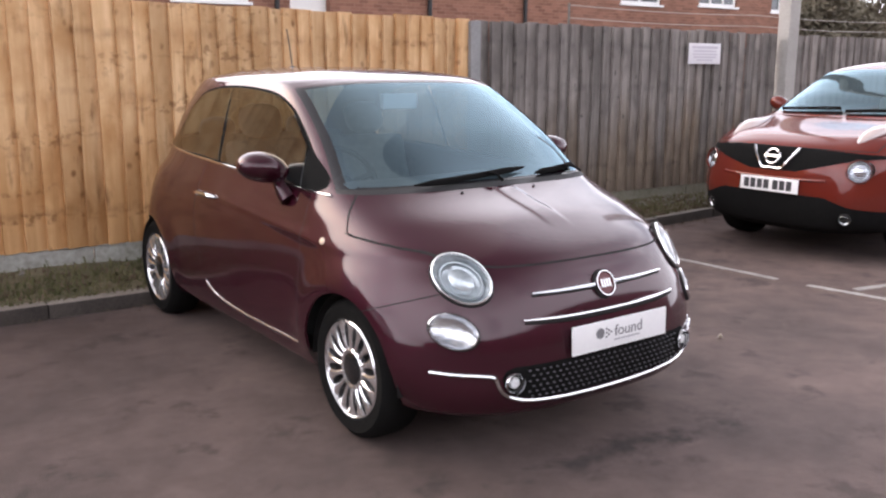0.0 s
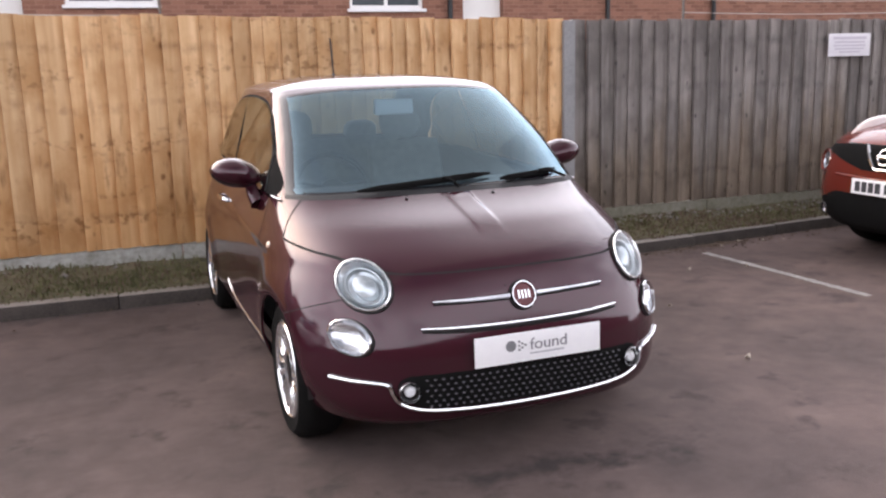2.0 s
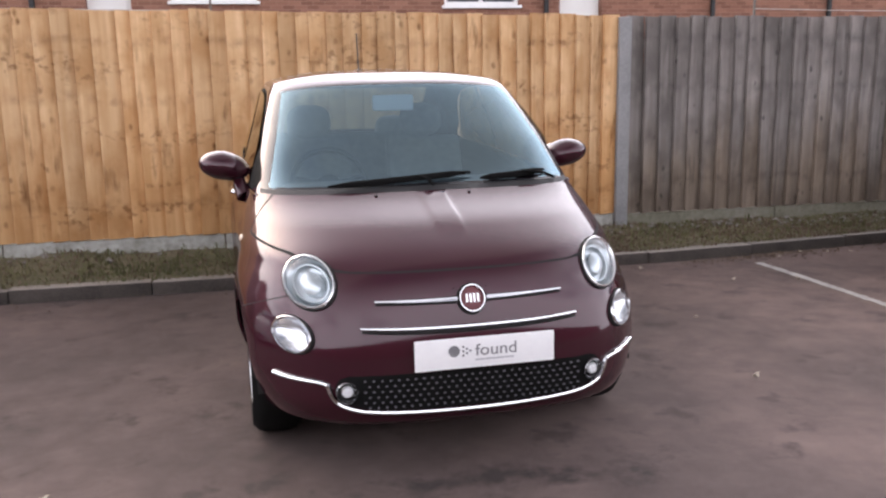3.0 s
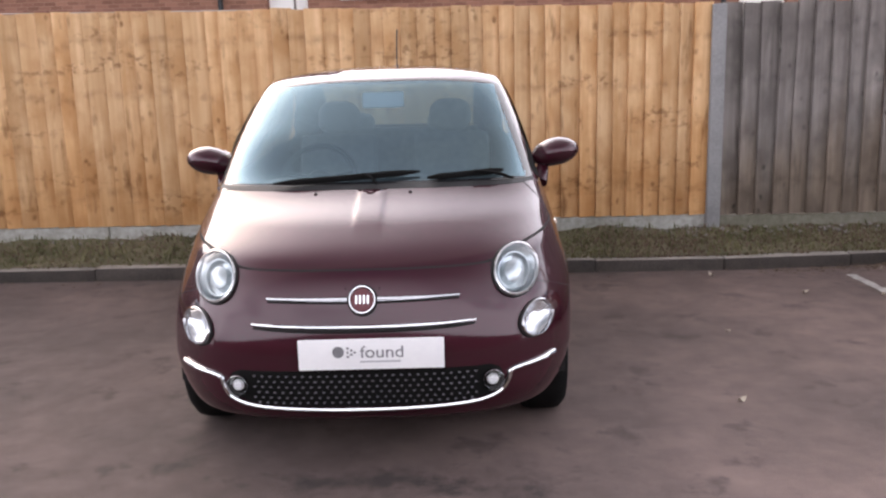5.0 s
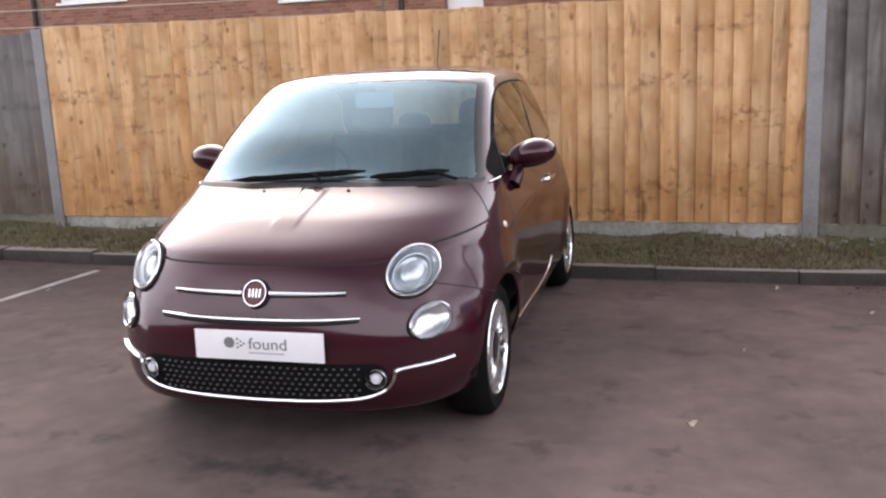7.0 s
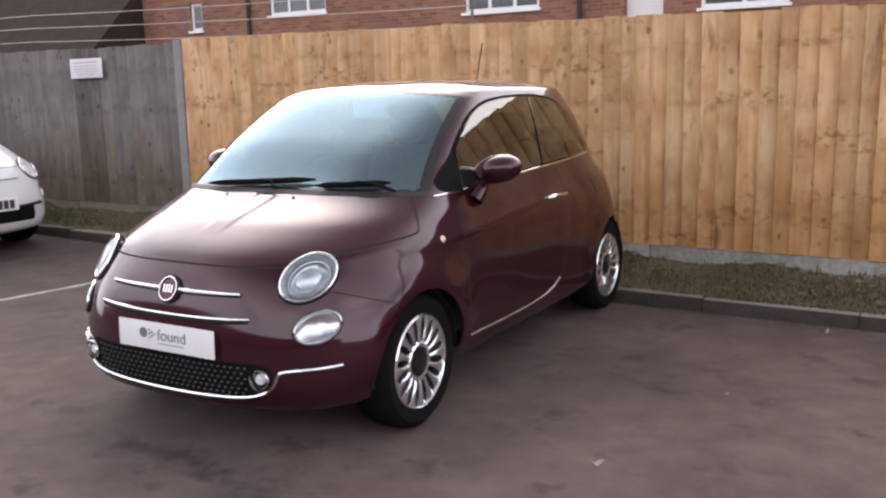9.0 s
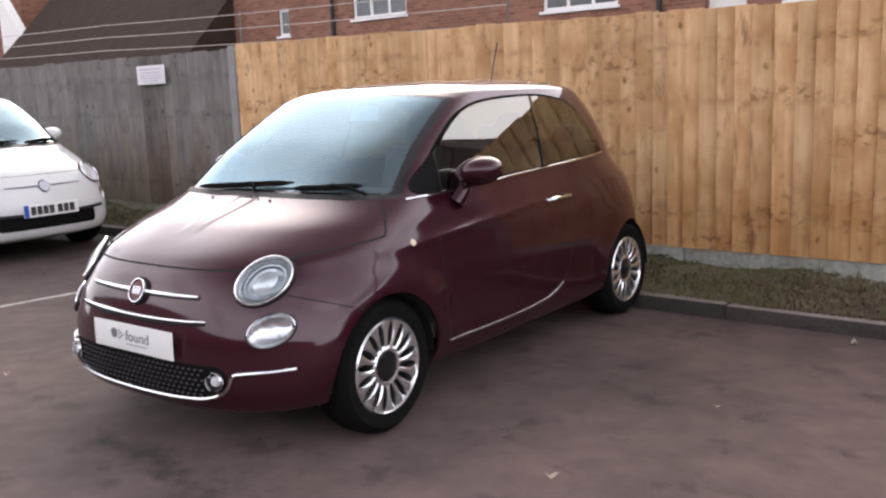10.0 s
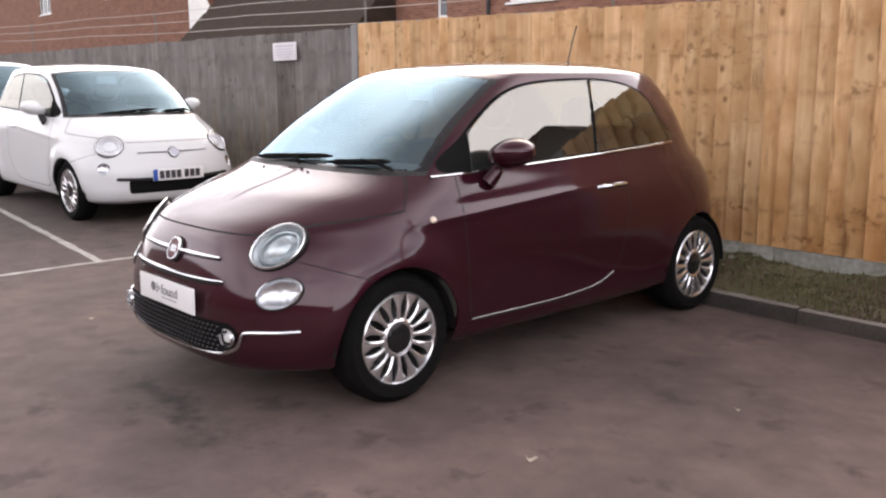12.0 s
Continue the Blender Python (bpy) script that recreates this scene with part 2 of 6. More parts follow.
def ease(p, a):
    """As spline_at, with slopes that never overshoot (for profiles)."""
    p = np.asarray(p, float)
    d = np.diff(p, axis=0)
    sl = np.zeros_like(p)
    sl[1:-1] = np.where(d[:-1] * d[1:] > 0, 2 * d[:-1] * d[1:] / np.where(np.abs(d[:-1] + d[1:]) < 1e-12, 1, d[:-1] + d[1:]), 0)
    sl[0], sl[-1] = d[0], d[-1]
    i = min(int(a), len(p) - 2)
    f = a - i
    return ((1 + 2 * f) * (1 - f) ** 2 * p[i] + f * (1 - f) ** 2 * sl[i] + f * f * (3 - 2 * f) * p[i + 1] + f * f * (f - 1) * sl[i + 1])


def sdf_poly(poly, a, b):
    """Signed distance (negative inside) of points (a, b) to a closed outline."""
    best = np.full(a.shape, 1e9)
    inside = np.zeros(a.shape, bool)
    q = np.roll(poly, -1, axis=0)
    for (x0, y0), (x1, y1) in zip(poly, q):
        dx, dy = x1 - x0, y1 - y0
        t = np.clip(((a - x0) * dx + (b - y0) * dy) / (dx * dx + dy * dy + 1e-12), 0, 1)
        best = np.minimum(best, np.hypot(a - x0 - t * dx, b - y0 - t * dy))
        if abs(dy) > 1e-9:
            inside ^= ((y0 > b) != (y1 > b)) & (a < dx * (b - y0) / dy + x0)
    return np.where(inside, -best, best)


def cut(V, T, f):
    """Splits the triangles T of vertices V (rows of numbers) along f = 0."""
    f = np.where(np.abs(f) < 1e-5, 1e-5, f)
    s = f > 0
    ts = s[T]
    k = ts.sum(1)
    keep = [T[(k == 0) | (k == 3)]]
    add, made, base, extra = [], {}, len(V), []
    for t in T[(k == 1) | (k == 2)]:
        st = s[t]
        lone = int(np.argmax(st)) if st.sum() == 1 else int(np.argmin(st))
        a, b, c = t[lone], t[(lone + 1) % 3], t[(lone + 2) % 3]
        ids = []
        for o in (b, c):
            key = (min(a, o), max(a, o))
            if key not in made:
                w = f[a] / (f[a] - f[o])
                made[key] = base + len(extra)
                extra.append(V[a] * (1 - w) + V[o] * w)
            ids.append(made[key])
        add += [(a, ids[0], ids[1]), (ids[0], b, c), (ids[0], c, ids[1])]
    if extra:
        V = np.vstack([V, np.array(extra)])
        keep.append(np.array(add))
    return V, np.vstack(keep)


# ---- a car's skin: level loops from sill to roof, each from a front, a side and a rear profile ----
def skin(K, ns=9, nu=150):
    """K: arrays front (y, z), side (x, z), rear (y, z), mid_f and mid_r (the straight flank from y to y), nf, nr (squareness). Half a body, x >= 0."""
    n = len(K["front"])
    S = np.linspace(0, n - 1, (n - 1) * ns + 1)
    G = np.zeros((len(S), nu, 5))
    ph = np.concatenate([np.linspace(0, 1, 260) ** 2.2 * math.pi / 4, math.pi / 2 - (np.linspace(1, 0, 260) ** 2.2 * math.pi / 4)[1:]])
    for k, s in enumerate(S):
        (yf, zf), (w, zs), (yr, zr) = ease(K["front"], s), ease(K["side"], s), ease(K["rear"], s)
        ya, yb, nf, nr = (float(ease(np.array(K[q]).reshape(-1, 1), s)[0]) for q in ("mid_f", "mid_r", "nf", "nr"))
        w = max(w, 1e-4)
        x1, c1 = np.sin(ph) ** (2 / nf), np.cos(ph) ** (2 / nf)
        x2, c2 = np.sin(ph[::-1]) ** (2 / nr), np.cos(ph[::-1]) ** (2 / nr)
        X = np.concatenate([x1, x2])
        Y = np.concatenate([ya - (ya - yf) * c1, yb + (yr - yb) * c2])
        wt = X ** 3
        Z = np.concatenate([np.full(len(ph), zf), np.full(len(ph), zr)]) * (1 - wt) + zs * wt
        X = X * w
        L = np.concatenate([[0], np.cumsum(np.hypot(np.diff(X), np.diff(Y)) + 1e-7)])
        u = np.linspace(0, L[-1], nu)
        G[k, :, 0], G[k, :, 1], G[k, :, 2], G[k, :, 3], G[k, :, 4] = np.interp(u, L, X), np.interp(u, L, Y), np.interp(u, L, Z), s, u / L[-1]
    V = G.reshape(-1, 5)
    i = np.arange(len(S) - 1)[:, None] * nu + np.arange(nu - 1)[None, :]
    a, b, c, d = i.ravel(), (i + 1).ravel(), (i + 1 + nu).ravel(), (i + nu).ravel()
    return V, np.vstack([np.stack([a, b, c], 1), np.stack([a, c, d], 1)]), G


def normals_of(G):
    du, dv = np.gradient(G[:, :, :3], axis=1), np.gradient(G[:, :, :3], axis=0)
    nrm = np.cross(du, dv)
    nrm /= np.linalg.norm(nrm, axis=2, keepdims=True) + 1e-12
    c = np.array([0, 1.2, 0.8])
    flip = np.sum(nrm * (G[:, :, :3] - c), axis=2) < 0
    nrm[flip] *= -1
    return nrm


class Skin:
    """The body's surface, to lay trims and lamps on it."""

    def __init__(self, K):
        self.V, self.T, self.G = skin(K)
        # gently flared wheel arches
        for q in (self.V, self.G.reshape(-1, 5)):
            for yc, zc, r0, out, soft in K.get("flares", ()):
                r = np.hypot(q[:, 1] - yc, q[:, 2] - zc)
                k = np.clip((q[:, 0] - .45) / .25, 0, 1) * np.clip((q[:, 2] - zc + .05) / .15, 0, 1)
                q[:, 0] += out * k * np.exp(-((r - r0) / soft) ** 2)
        self.N = normals_of(self.G)

    def at(self, x, y=None, z=None):
        """The surface point and outward normal that suit the coordinates given (None: any)."""
        sgn = -1 if x is not None and x < 0 else 1
        g = self.G[:, :, :3]
        d = np.zeros(g.shape[:2])
        for i, q in enumerate((x, y, z)):
            if q is not None:
                d += (g[:, :, i] - (abs(q) if i == 0 else q)) ** 2
        i, j = np.unravel_index(np.argmin(d), d.shape)
        i, j = min(max(i, 1), g.shape[0] - 2), min(max(j, 1), g.shape[1] - 2)
        # one step of refinement in the tangent plane
        du, dv = (g[i, j + 1] - g[i, j - 1]) / 2, (g[i + 1, j] - g[i - 1, j]) / 2
        want = np.array([q if q is not None else np.nan for q in (abs(x) if x is not None else None, y, z)], float)
        ok = ~np.isnan(want)
        A = np.stack([du, dv], 1)[ok]
        r = (want - g[i, j])[ok]
        if A.shape[0] >= 2:
            q, *_ = np.linalg.lstsq(A, r, rcond=None)
            p = g[i, j] + du * np.clip(q[0], -1, 1) + dv * np.clip(q[1], -1, 1)
        else:
            p = g[i, j]
        nn = self.N[i, j]
        return Vector((sgn * p[0], p[1], p[2])), Vector((sgn * nn[0], nn[1], nn[2])).normalized()

    def front(self, x, z, out=0.0):
        """On the nose at (x, z)."""
        g = self.G[:, : self.G.shape[1] // 3, :3]
        d = (g[:, :, 0] - abs(x)) ** 2 + (g[:, :, 2] - z) ** 2
        i, j = np.unravel_index(np.argmin(d), d.shape)
        i, j = min(max(i, 1), g.shape[0] - 2), min(max(j, 1), g.shape[1] - 2)
        du, dv = (g[i, j + 1] - g[i, j - 1]) / 2, (g[i + 1, j] - g[i - 1, j]) / 2
        A = np.stack([du, dv], 1)[[0, 2]]
        q, *_ = np.linalg.lstsq(A, np.array([abs(x), z]) - g[i, j, [0, 2]], rcond=None)
        p = g[i, j] + du * np.clip(q[0], -1.2, 1.2) + dv * np.clip(q[1], -1.2, 1.2)
        nn = self.N[i, j]
        sgn = -1 if x < 0 else 1
        v, w = Vector((x, p[1], p[2])), Vector((sgn * nn[0], nn[1], nn[2])).normalized()
        return v + w * out, w

    def side(self, y, z, sgn=1, out=0.0):
        g = self.G[:, :, :3]
        d = (g[:, :, 1] - y) ** 2 + (g[:, :, 2] - z) ** 2 + np.where(g[:, :, 0] < 0.3, 1, 0)
        i, j = np.unravel_index(np.argmin(d), d.shape)
        i, j = min(max(i, 1), g.shape[0] - 2), min(max(j, 1), g.shape[1] - 2)
        du, dv = (g[i, j + 1] - g[i, j - 1]) / 2, (g[i + 1, j] - g[i - 1, j]) / 2
        A = np.stack([du, dv], 1)[[1, 2]]
        q, *_ = np.linalg.lstsq(A, np.array([y, z]) - g[i, j, [1, 2]], rcond=None)
        p = g[i, j] + du * np.clip(q[0], -1.2, 1.2) + dv * np.clip(q[1], -1.2, 1.2)
        nn = self.N[i, j]
        v, w = Vector((sgn * p[0], p[1], p[2])), Vector((sgn * nn[0], nn[1], nn[2])).normalized()
        return v + w * out, w


def facing(p, n, up=(0, 0, 1)):
    """A pose at p whose local -y points along n."""
    y = -Vector(n).normalized()
    x = y.cross(Vector(up)).normalized()
    z = x.cross(y)
    return Matrix(((x.x, y.x, z.x, p[0]), (x.y, y.y, z.y, p[1]), (x.z, y.z, z.z, p[2]), (0, 0, 0, 1)))


def skin_parts(V, T, lab, names, car, mats, inner=None):
    """Makes the labelled triangles into parts. names: label -> (part name, materials, both sides in one mesh, text)."""
    used = {}
    for key, (nm, mt, joined, text) in names.items():
        keys = key if isinstance(key, tuple) else (key,)
        sel = np.isin(lab, keys)
        if not sel.any():
            continue
        tri = T[sel]
        ml = [keys.index(q) for q in lab[sel]]
        for sgns in ([(1, -1)] if joined else [(1,), (-1,)]):
            idx, inv = np.unique(tri, return_inverse=True)
            inv = inv.reshape(-1, 3)
            pts, faces, mi = [], [], []
            for s in sgns:
                o = len(pts)
                pts += [(s * v[0], v[1], v[2]) for v in V[idx]]
                faces += [tuple(int(q) + o for q in (t if s > 0 else t[::-1])) for t in inv]
                mi += ml
            me = bpy.data.meshes.new(nm)
            me.from_pydata(pts, [], faces)
            me.polygons.foreach_set("material_index", mi)
            bm = bmesh.new()
            bm.from_mesh(me)
            bmesh.ops.remove_doubles(bm, verts=bm.verts, dist=2e-4)
            bmesh.ops.recalc_face_normals(bm, faces=bm.faces)
            bm.to_mesh(me)
            bm.free()
            me.shade_smooth()
            me.set_sharp_from_angle(angle=radians(50))
            for q in mt:
                me.materials.append(M[q] if isinstance(q, str) else q)
            ob = new(nm, me)
            ob.parent = car
            if text:
                ob["label"] = text
            used.setdefault(key, []).append(ob)
    return used


def wheel(car, x, y, r, sgn, rim_r, spokes=16, width=0.185, cap="gloss_black", name="wheel"):
    """A road wheel on the local x axis: brake hub > tyre, rim with spokes, cap."""
    rot = Matrix.Translation((x, y, r)) @ (pose(0, 0, 0, 0, 0, 90) if sgn > 0 else pose(0, 0, 0, 0, 0, -90))
    # local -y points outwards
    bm = bmesh.new()
    lathe(bm, [(0, 0.03), (rim_r * 0.72, 0.03), (rim_r * 0.72, 0.05), (0, 0.05)], 24, rot)
    hub = part(name, bm, "black", car)
    h = width / 2
    bm = bmesh.new()
    pr = [(rim_r, h - 0.02), (rim_r + 0.012, h), (r - 0.035, h + 0.006), (r - 0.008, h - 0.018), (r, h - 0.05), (r, -h + 0.05), (r - 0.008, -h + 0.018),
          (r - 0.035, -h - 0.006), (rim_r + 0.012, -h), (rim_r, -h + 0.02)]
    lathe(bm, pr, 56, rot)
    part("tyre", bm, "tyre", hub, "black rubber tyre with fine tread")
    bm, bm2 = bmesh.new(), bmesh.new()
    o = -h
    lathe(bm, [(rim_r + 0.004, o + 0.022), (rim_r + 0.006, o + 0.006), (rim_r - 0.001, o - 0.002), (rim_r - 0.004, o + 0.003), (rim_r - 0.008, o + 0.014)], 56, rot)
    lathe(bm, [(0.090, o + 0.03), (0.088, o + 0.014), (0.078, o + 0.008), (0.066, o + 0.012), (0.066, o + 0.03)], 40, rot)
    for i in range(spokes):
        a = 2 * math.pi * i / spokes
        for wd in (0.0116,):
            ca, sa = math.cos(a), math.sin(a)
            t = Vector((-sa, 0, ca))
            sec = []
            for q, (rr, dep, ww) in enumerate(((0.074, 0.012, wd * .85), (0.10, 0.005, wd * .80), (rim_r - 0.062, 0.003, wd * 1.0), (rim_r - 0.036, 0.003, wd * 1.55), (rim_r - 0.018, 0.004, wd * 2.5), (rim_r - 0.004, 0.004, wd * 2.9))):
                c = Vector((ca * rr, o + dep, sa * rr))
                sec.append([bm.verts.new(rot @ (c + t * ww + Vector((0, 0.006, 0)))), bm.verts.new(rot @ (c + t * ww * 0.35)), bm.verts.new(rot @ (c - t * ww * 0.35)),
                            bm.verts.new(rot @ (c - t * ww + Vector((0, 0.006, 0)))), bm.verts.new(rot @ (c - t * ww * 0.8 + Vector((0, 0.03, 0)))), bm.verts.new(rot @ (c + t * ww * 0.8 + Vector((0, 0.03, 0))))])
            for p, q in zip(sec, sec[1:]):
                for k in range(6):
                    bm.faces.new((p[k], p[(k + 1) % 6], q[(k + 1) % 6], q[k]))
    # black barrel: the shade within the wheel is put into its colour
    lathe(bm2, [(rim_r - 0.008, o + 0.013), (rim_r - 0.020, o + 0.05), (rim_r - 0.03, h - 0.02)], 48, rot)
    part("rim_barrel", bm2, "black", hub, "inside of the rim, its shade painted black")
    part("rim", bm, "alloy", hub, "polished alloy rim with many slim spokes")
    bm = bmesh.new()
    lathe(bm, [(0, o + 0.004), (0.048, o + 0.005), (0.064, o + 0.012), (0.068, o + 0.03)], 28, rot)
    part("hub_cap", bm, cap, hub, "dark round hub cap")
    return hub


def lamp(car, p, n, rx, rz, name, ring=True, tilt=0.0, deep=0.035, ring_mat="chrome", bulb=True, bowl="bowl"):
    """A round or oval lamp set into the skin: chrome rim, reflector bowl, clear lens."""
    m = facing(p, n) @ pose(0, 0, 0, 0, tilt, 0)
    bm = bmesh.new()
    lathe(bm, [(0.0, deep), (0.35, deep), (0.75, deep * 0.7), (0.93, 0.004)], 40, m, rx, rz)
    base = part(name, bm, bowl if bulb else "reflector", car, "clear-lensed lamp with a chrome rim")
    if bulb:
        bm = bmesh.new()
        lathe(bm, [(0, 0.0), (0.25, 0.004), (0.42, 0.014), (0.45, deep - 0.002), (0.42, deep - 0.001)], 32, m, rx, rz)
        part("projector", bm, bowl, base)
        bm = bmesh.new()
        lathe(bm, [(0.62, deep * 0.7), (0.66, 0.016), (0.70, 0.015), (0.74, deep * 0.5)], 40, m, rx, rz)
        part("inner_ring", bm, bowl, base)
    # a white disc stands in for the reflection in the fog lamp's centre
    if name == "fog_lamp":
        bm = bmesh.new()
        lathe(bm, [(0, -0.004), (0.42, -0.001), (0.52, 0.008), (0.52, deep)], 28, m, rx, rz)
        part("bulb", bm, "white_plastic", base, "white disc painted as the lamp's bright reflection")
        base.data.materials.clear()
        base.data.materials.append(M["black"])
    if ring:
        bm = bmesh.new()
        lathe(bm, [(0.895, 0.01), (0.905, -0.006), (0.94, -0.011), (0.985, -0.008), (1.0, 0.006)], 48, m, rx, rz)
        part("rim", bm, ring_mat, base, "bright chrome rim")
        if name != "fog_lamp":
            bm = bmesh.new()
            lathe(bm, [(0.99, -0.002), (1.04, -0.001), (1.05, 0.014)], 48, m, rx, rz)
            part("seal", bm, "gap", base, "dark joint round the lamp")
    bm = bmesh.new()
    lathe(bm, [(0, -0.024), (0.3, -0.022), (0.6, -0.017), (0.82, -0.009), (0.91, -0.003)], 40, m, rx, rz)
    part("lens", bm, "lens", base, "clear domed lens").visible_shadow = False
    return base


def strip(car, name, pts, r, material="chrome", parent=None, flat=1.0, label="", seg=8):
    bm = bmesh.new()
    tube(bm, pts, r, seg, flat)
    return part(name, bm, material, parent or car, label)


def plate(car, p, n, w, h, blue=False, bars=None, face="white_plastic", up=(0, 0, 1)):
    """A number plate: a white tablet with dark bars in place of its characters."""
    m = facing(p, n, up)
    bm = bmesh.new()
    box(bm, (-w / 2, -0.008, -h / 2), (w / 2, 0.0, h / 2), 0.003, m)
    base = part("number_plate", bm, face, car, "white plate with a dark character bar")
    if blue:
        bm = bmesh.new()
        box(bm, (-w / 2 + 0.002, -0.010, -h / 2 + 0.002), (-w / 2 + 0.045, -0.0082, h / 2 - 0.002), 0, m)
        part("plate_band", bm, "blue", base, "blue band at the plate's end")
    for a, b in bars or ():
        bm = bmesh.new()
        box(bm, (a, -0.0100, -h * 0.33), (b, -0.0082, h * 0.33), 0, m)
        part("character_bar", bm, "ink", base)
    return base, m


def character_cells(x, first, second, w=.046, step=.0575):
    """Bars of a character's width, in two groups."""
    cells = [x + k * step for k in range(first)]
    cells += [x + first * step + .022 + k * step for k in range(second)]
    return [(c, c + w) for c in cells]


def ellipsoid(bm, c, r, seg=24, m=None, power=1.0):
    vs = bmesh.ops.create_uvsphere(bm, u_segments=seg, v_segments=seg // 2, radius=1)["verts"]
    for v in vs:
        q = v.co
        if power != 1.0:
            q = Vector([math.copysign(abs(k) ** power, k) for k in q])
        v.co = Vector((q.x * r[0], q.y * r[1], q.z * r[2])) + Vector(c)
    if m is not None:
        bmesh.ops.transform(bm, matrix=m, verts=vs)
    return vs


def door_mirror(car, c, size, foot, sgn, paint, name="door_mirror", arm="black"):
    """A rounded housing on a short arm, with its glass to the rear."""
    bm = bmesh.new()
    ellipsoid(bm, c, size, 28)
    for v in bm.verts:
        if v.co.y > c[1] + size[1] * 0.55:
            v.co.y = c[1] + size[1] * 0.55
        k = (v.co.x - c[0]) * sgn / size[0]
        v.co.z += 0.012 * k - 0.01 * max(0, -k)
    ob = part(name, bm, paint, car, "rounded body-coloured door mirror")
    bm = bmesh.new()
    a = Vector((c[0] - sgn * size[0] * 0.55, c[1] - 0.005, c[2] - size[2] * 0.55))
    pts = [a + Vector((0, 0, 0.02)), a * 0.6 + Vector(foot) * 0.4 + Vector((sgn * 0.008, 0, -0.004)), Vector(foot)]
    tube(bm, smooth_line(pts, 8), lambda t: 0.022 + 0.018 * t, 12)
    part("mirror_arm", bm, arm, ob)
    bm = bmesh.new()
    ellipsoid(bm, (c[0], c[1] + size[1] * 0.56, c[2]), (size[0] * 0.8, 0.003, size[2] * 0.75), 20)
    part("mirror_glass", bm, "mirror", ob, "mirror glass")
    return ob


def seat(car, x, y, z, w=0.46, back=0.62, name="seat", head=True, lean=18):
    bm = bmesh.new()
    box(bm, (x - w / 2, y - 0.25, z), (x + w / 2, y + 0.27, z + 0.14), 0.05)
    ob = part(name, bm, "seat", car, "grey cloth car seat")
    m = Matrix.Translation((x, y + 0.24, z + 0.1)) @ pose(0, 0, 0, -lean, 0, 0)
    bm = bmesh.new()
    box(bm, (-w / 2, -0.05, 0), (w / 2, 0.07, back), 0.045, m)
    part("seat_back", bm, "seat", ob)
    if head:
        bm = bmesh.new()
        ellipsoid(bm, (0, 0.01, back + 0.11), (0.13, 0.05, 0.10), 20, m, 0.75)
        part("headrest", bm, "seat", ob)
    return ob


def arch_liner(car, y, r, half, name="wheel_arch"):
    for s in (1, -1):
        bm = bmesh.new()
        n = 20
        a = [Vector((s * (half - 0.36), y + r * math.cos(math.pi * i / n), 0.27 + r * math.sin(math.pi * i / n))) for i in range(n + 1)]
        b = [Vector((s * (half - 0.035), q.y, q.z)) for q in a]
        va, vb = [bm.verts.new(q) for q in a], [bm.verts.new(q) for q in b]
        for i in range(n):
            bm.faces.new((va[i], va[i + 1], vb[i + 1], vb[i]))
        bm.faces.new(va)
        part(name, bm, "gap", car, "black wheel arch liner", smooth=False)


# ---- the small hatchback ----
CITY = {
    "front": [(-.55, .185), (-.655, .225), (-.69, .33), (-.685, .46), (-.655, .585), (-.615, .69), (-.55, .78), (-.33, .885), (0.0, .985), (.37, 1.215), (.76, 1.432), (.84, 1.452), (1.05, 1.478), (1.3, 1.490), (1.5, 1.492)],
    "side": [(.71, .185), (.775, .225), (.802, .34), (.807, .47), (.810, .58), (.807, .68), (.801, .77), (.780, .865), (.744, .975), (.686, 1.19), (.606, 1.395), (.585, 1.425), (.44, 1.466), (.22, 1.486), (0, 1.492)],
    "rear": [(2.60, .24), (2.72, .30), (2.80, .40), (2.83, .52), (2.835, .62), (2.83, .72), (2.815, .80), (2.79, .88), (2.74, .99), (2.63, 1.20), (2.46, 1.385), (2.43, 1.398), (2.28, 1.44), (2.05, 1.475), (1.9, 1.488)],
    "mid_f": [.18, .18, .20, .24, .31, .37, .42, .45, .50, .80, 1.05, 1.12, 1.4, 1.55, 1.6],
    "mid_r": [1.9, 1.9, 1.9, 1.9, 1.9, 1.9, 1.9, 1.9, 1.75, 1.65, 1.55, 1.55, 1.55, 1.6, 1.65],
    "nf": [3.2, 3.3, 3.4, 3.4, 3.3, 3.05, 2.85, 2.85, 3.1, 4.6, 6.0, 5.6, 4.5, 3.2, 3.0],
    "nr": [3.0, 3.0, 3.1, 3.1, 3.1, 3.1, 3.0, 2.8, 2.6, 2.6, 2.6, 2.6, 2.6, 2.5, 2.5],
    "flares": [(0, .295, .33, .014, .115), (2.3, .295, .33, .010, .10)],
}
SIDE_GLASS = smooth_line([(.32, .992), (.46, 1.125), (.60, 1.225), (.77, 1.317), (1.0, 1.368), (1.45, 1.385), (1.78, 1.352), (1.95, 1.275), (2.06, 1.14), (2.12, 1.045), (1.6, 1.025), (1.0, 1.005)], 90, True)
DOOR = np.array([(.37, 1.04), (.365, .93), (.37, .82), (.385, .60), (.385, .40), (.41, .315), (.50, .292), (1.06, .288), (1.30, .300), (1.44, .345), (1.52, .43), (1.58, .58), (1.605, .74), (1.58, .88), (1.535, 1.03), (1.0, 1.2)])

GRILLE = np.array([(-.2, .274), (.2, .279), (.37, .287), (.44, .299), (.483, .318), (.503, .347), (.508, .375), (.497, .402), (.462, .417), (-.2, .422)])


def even(pts, rounds=4):
    """Evens out the small steps of a line of points; its ends stay."""
    p = np.array([tuple(q) for q in pts])
    for _ in range(rounds):
        p[1:-1] = (p[:-2] + 2 * p[1:-1] + p[2:]) / 4
    return [Vector(q) for q in p]


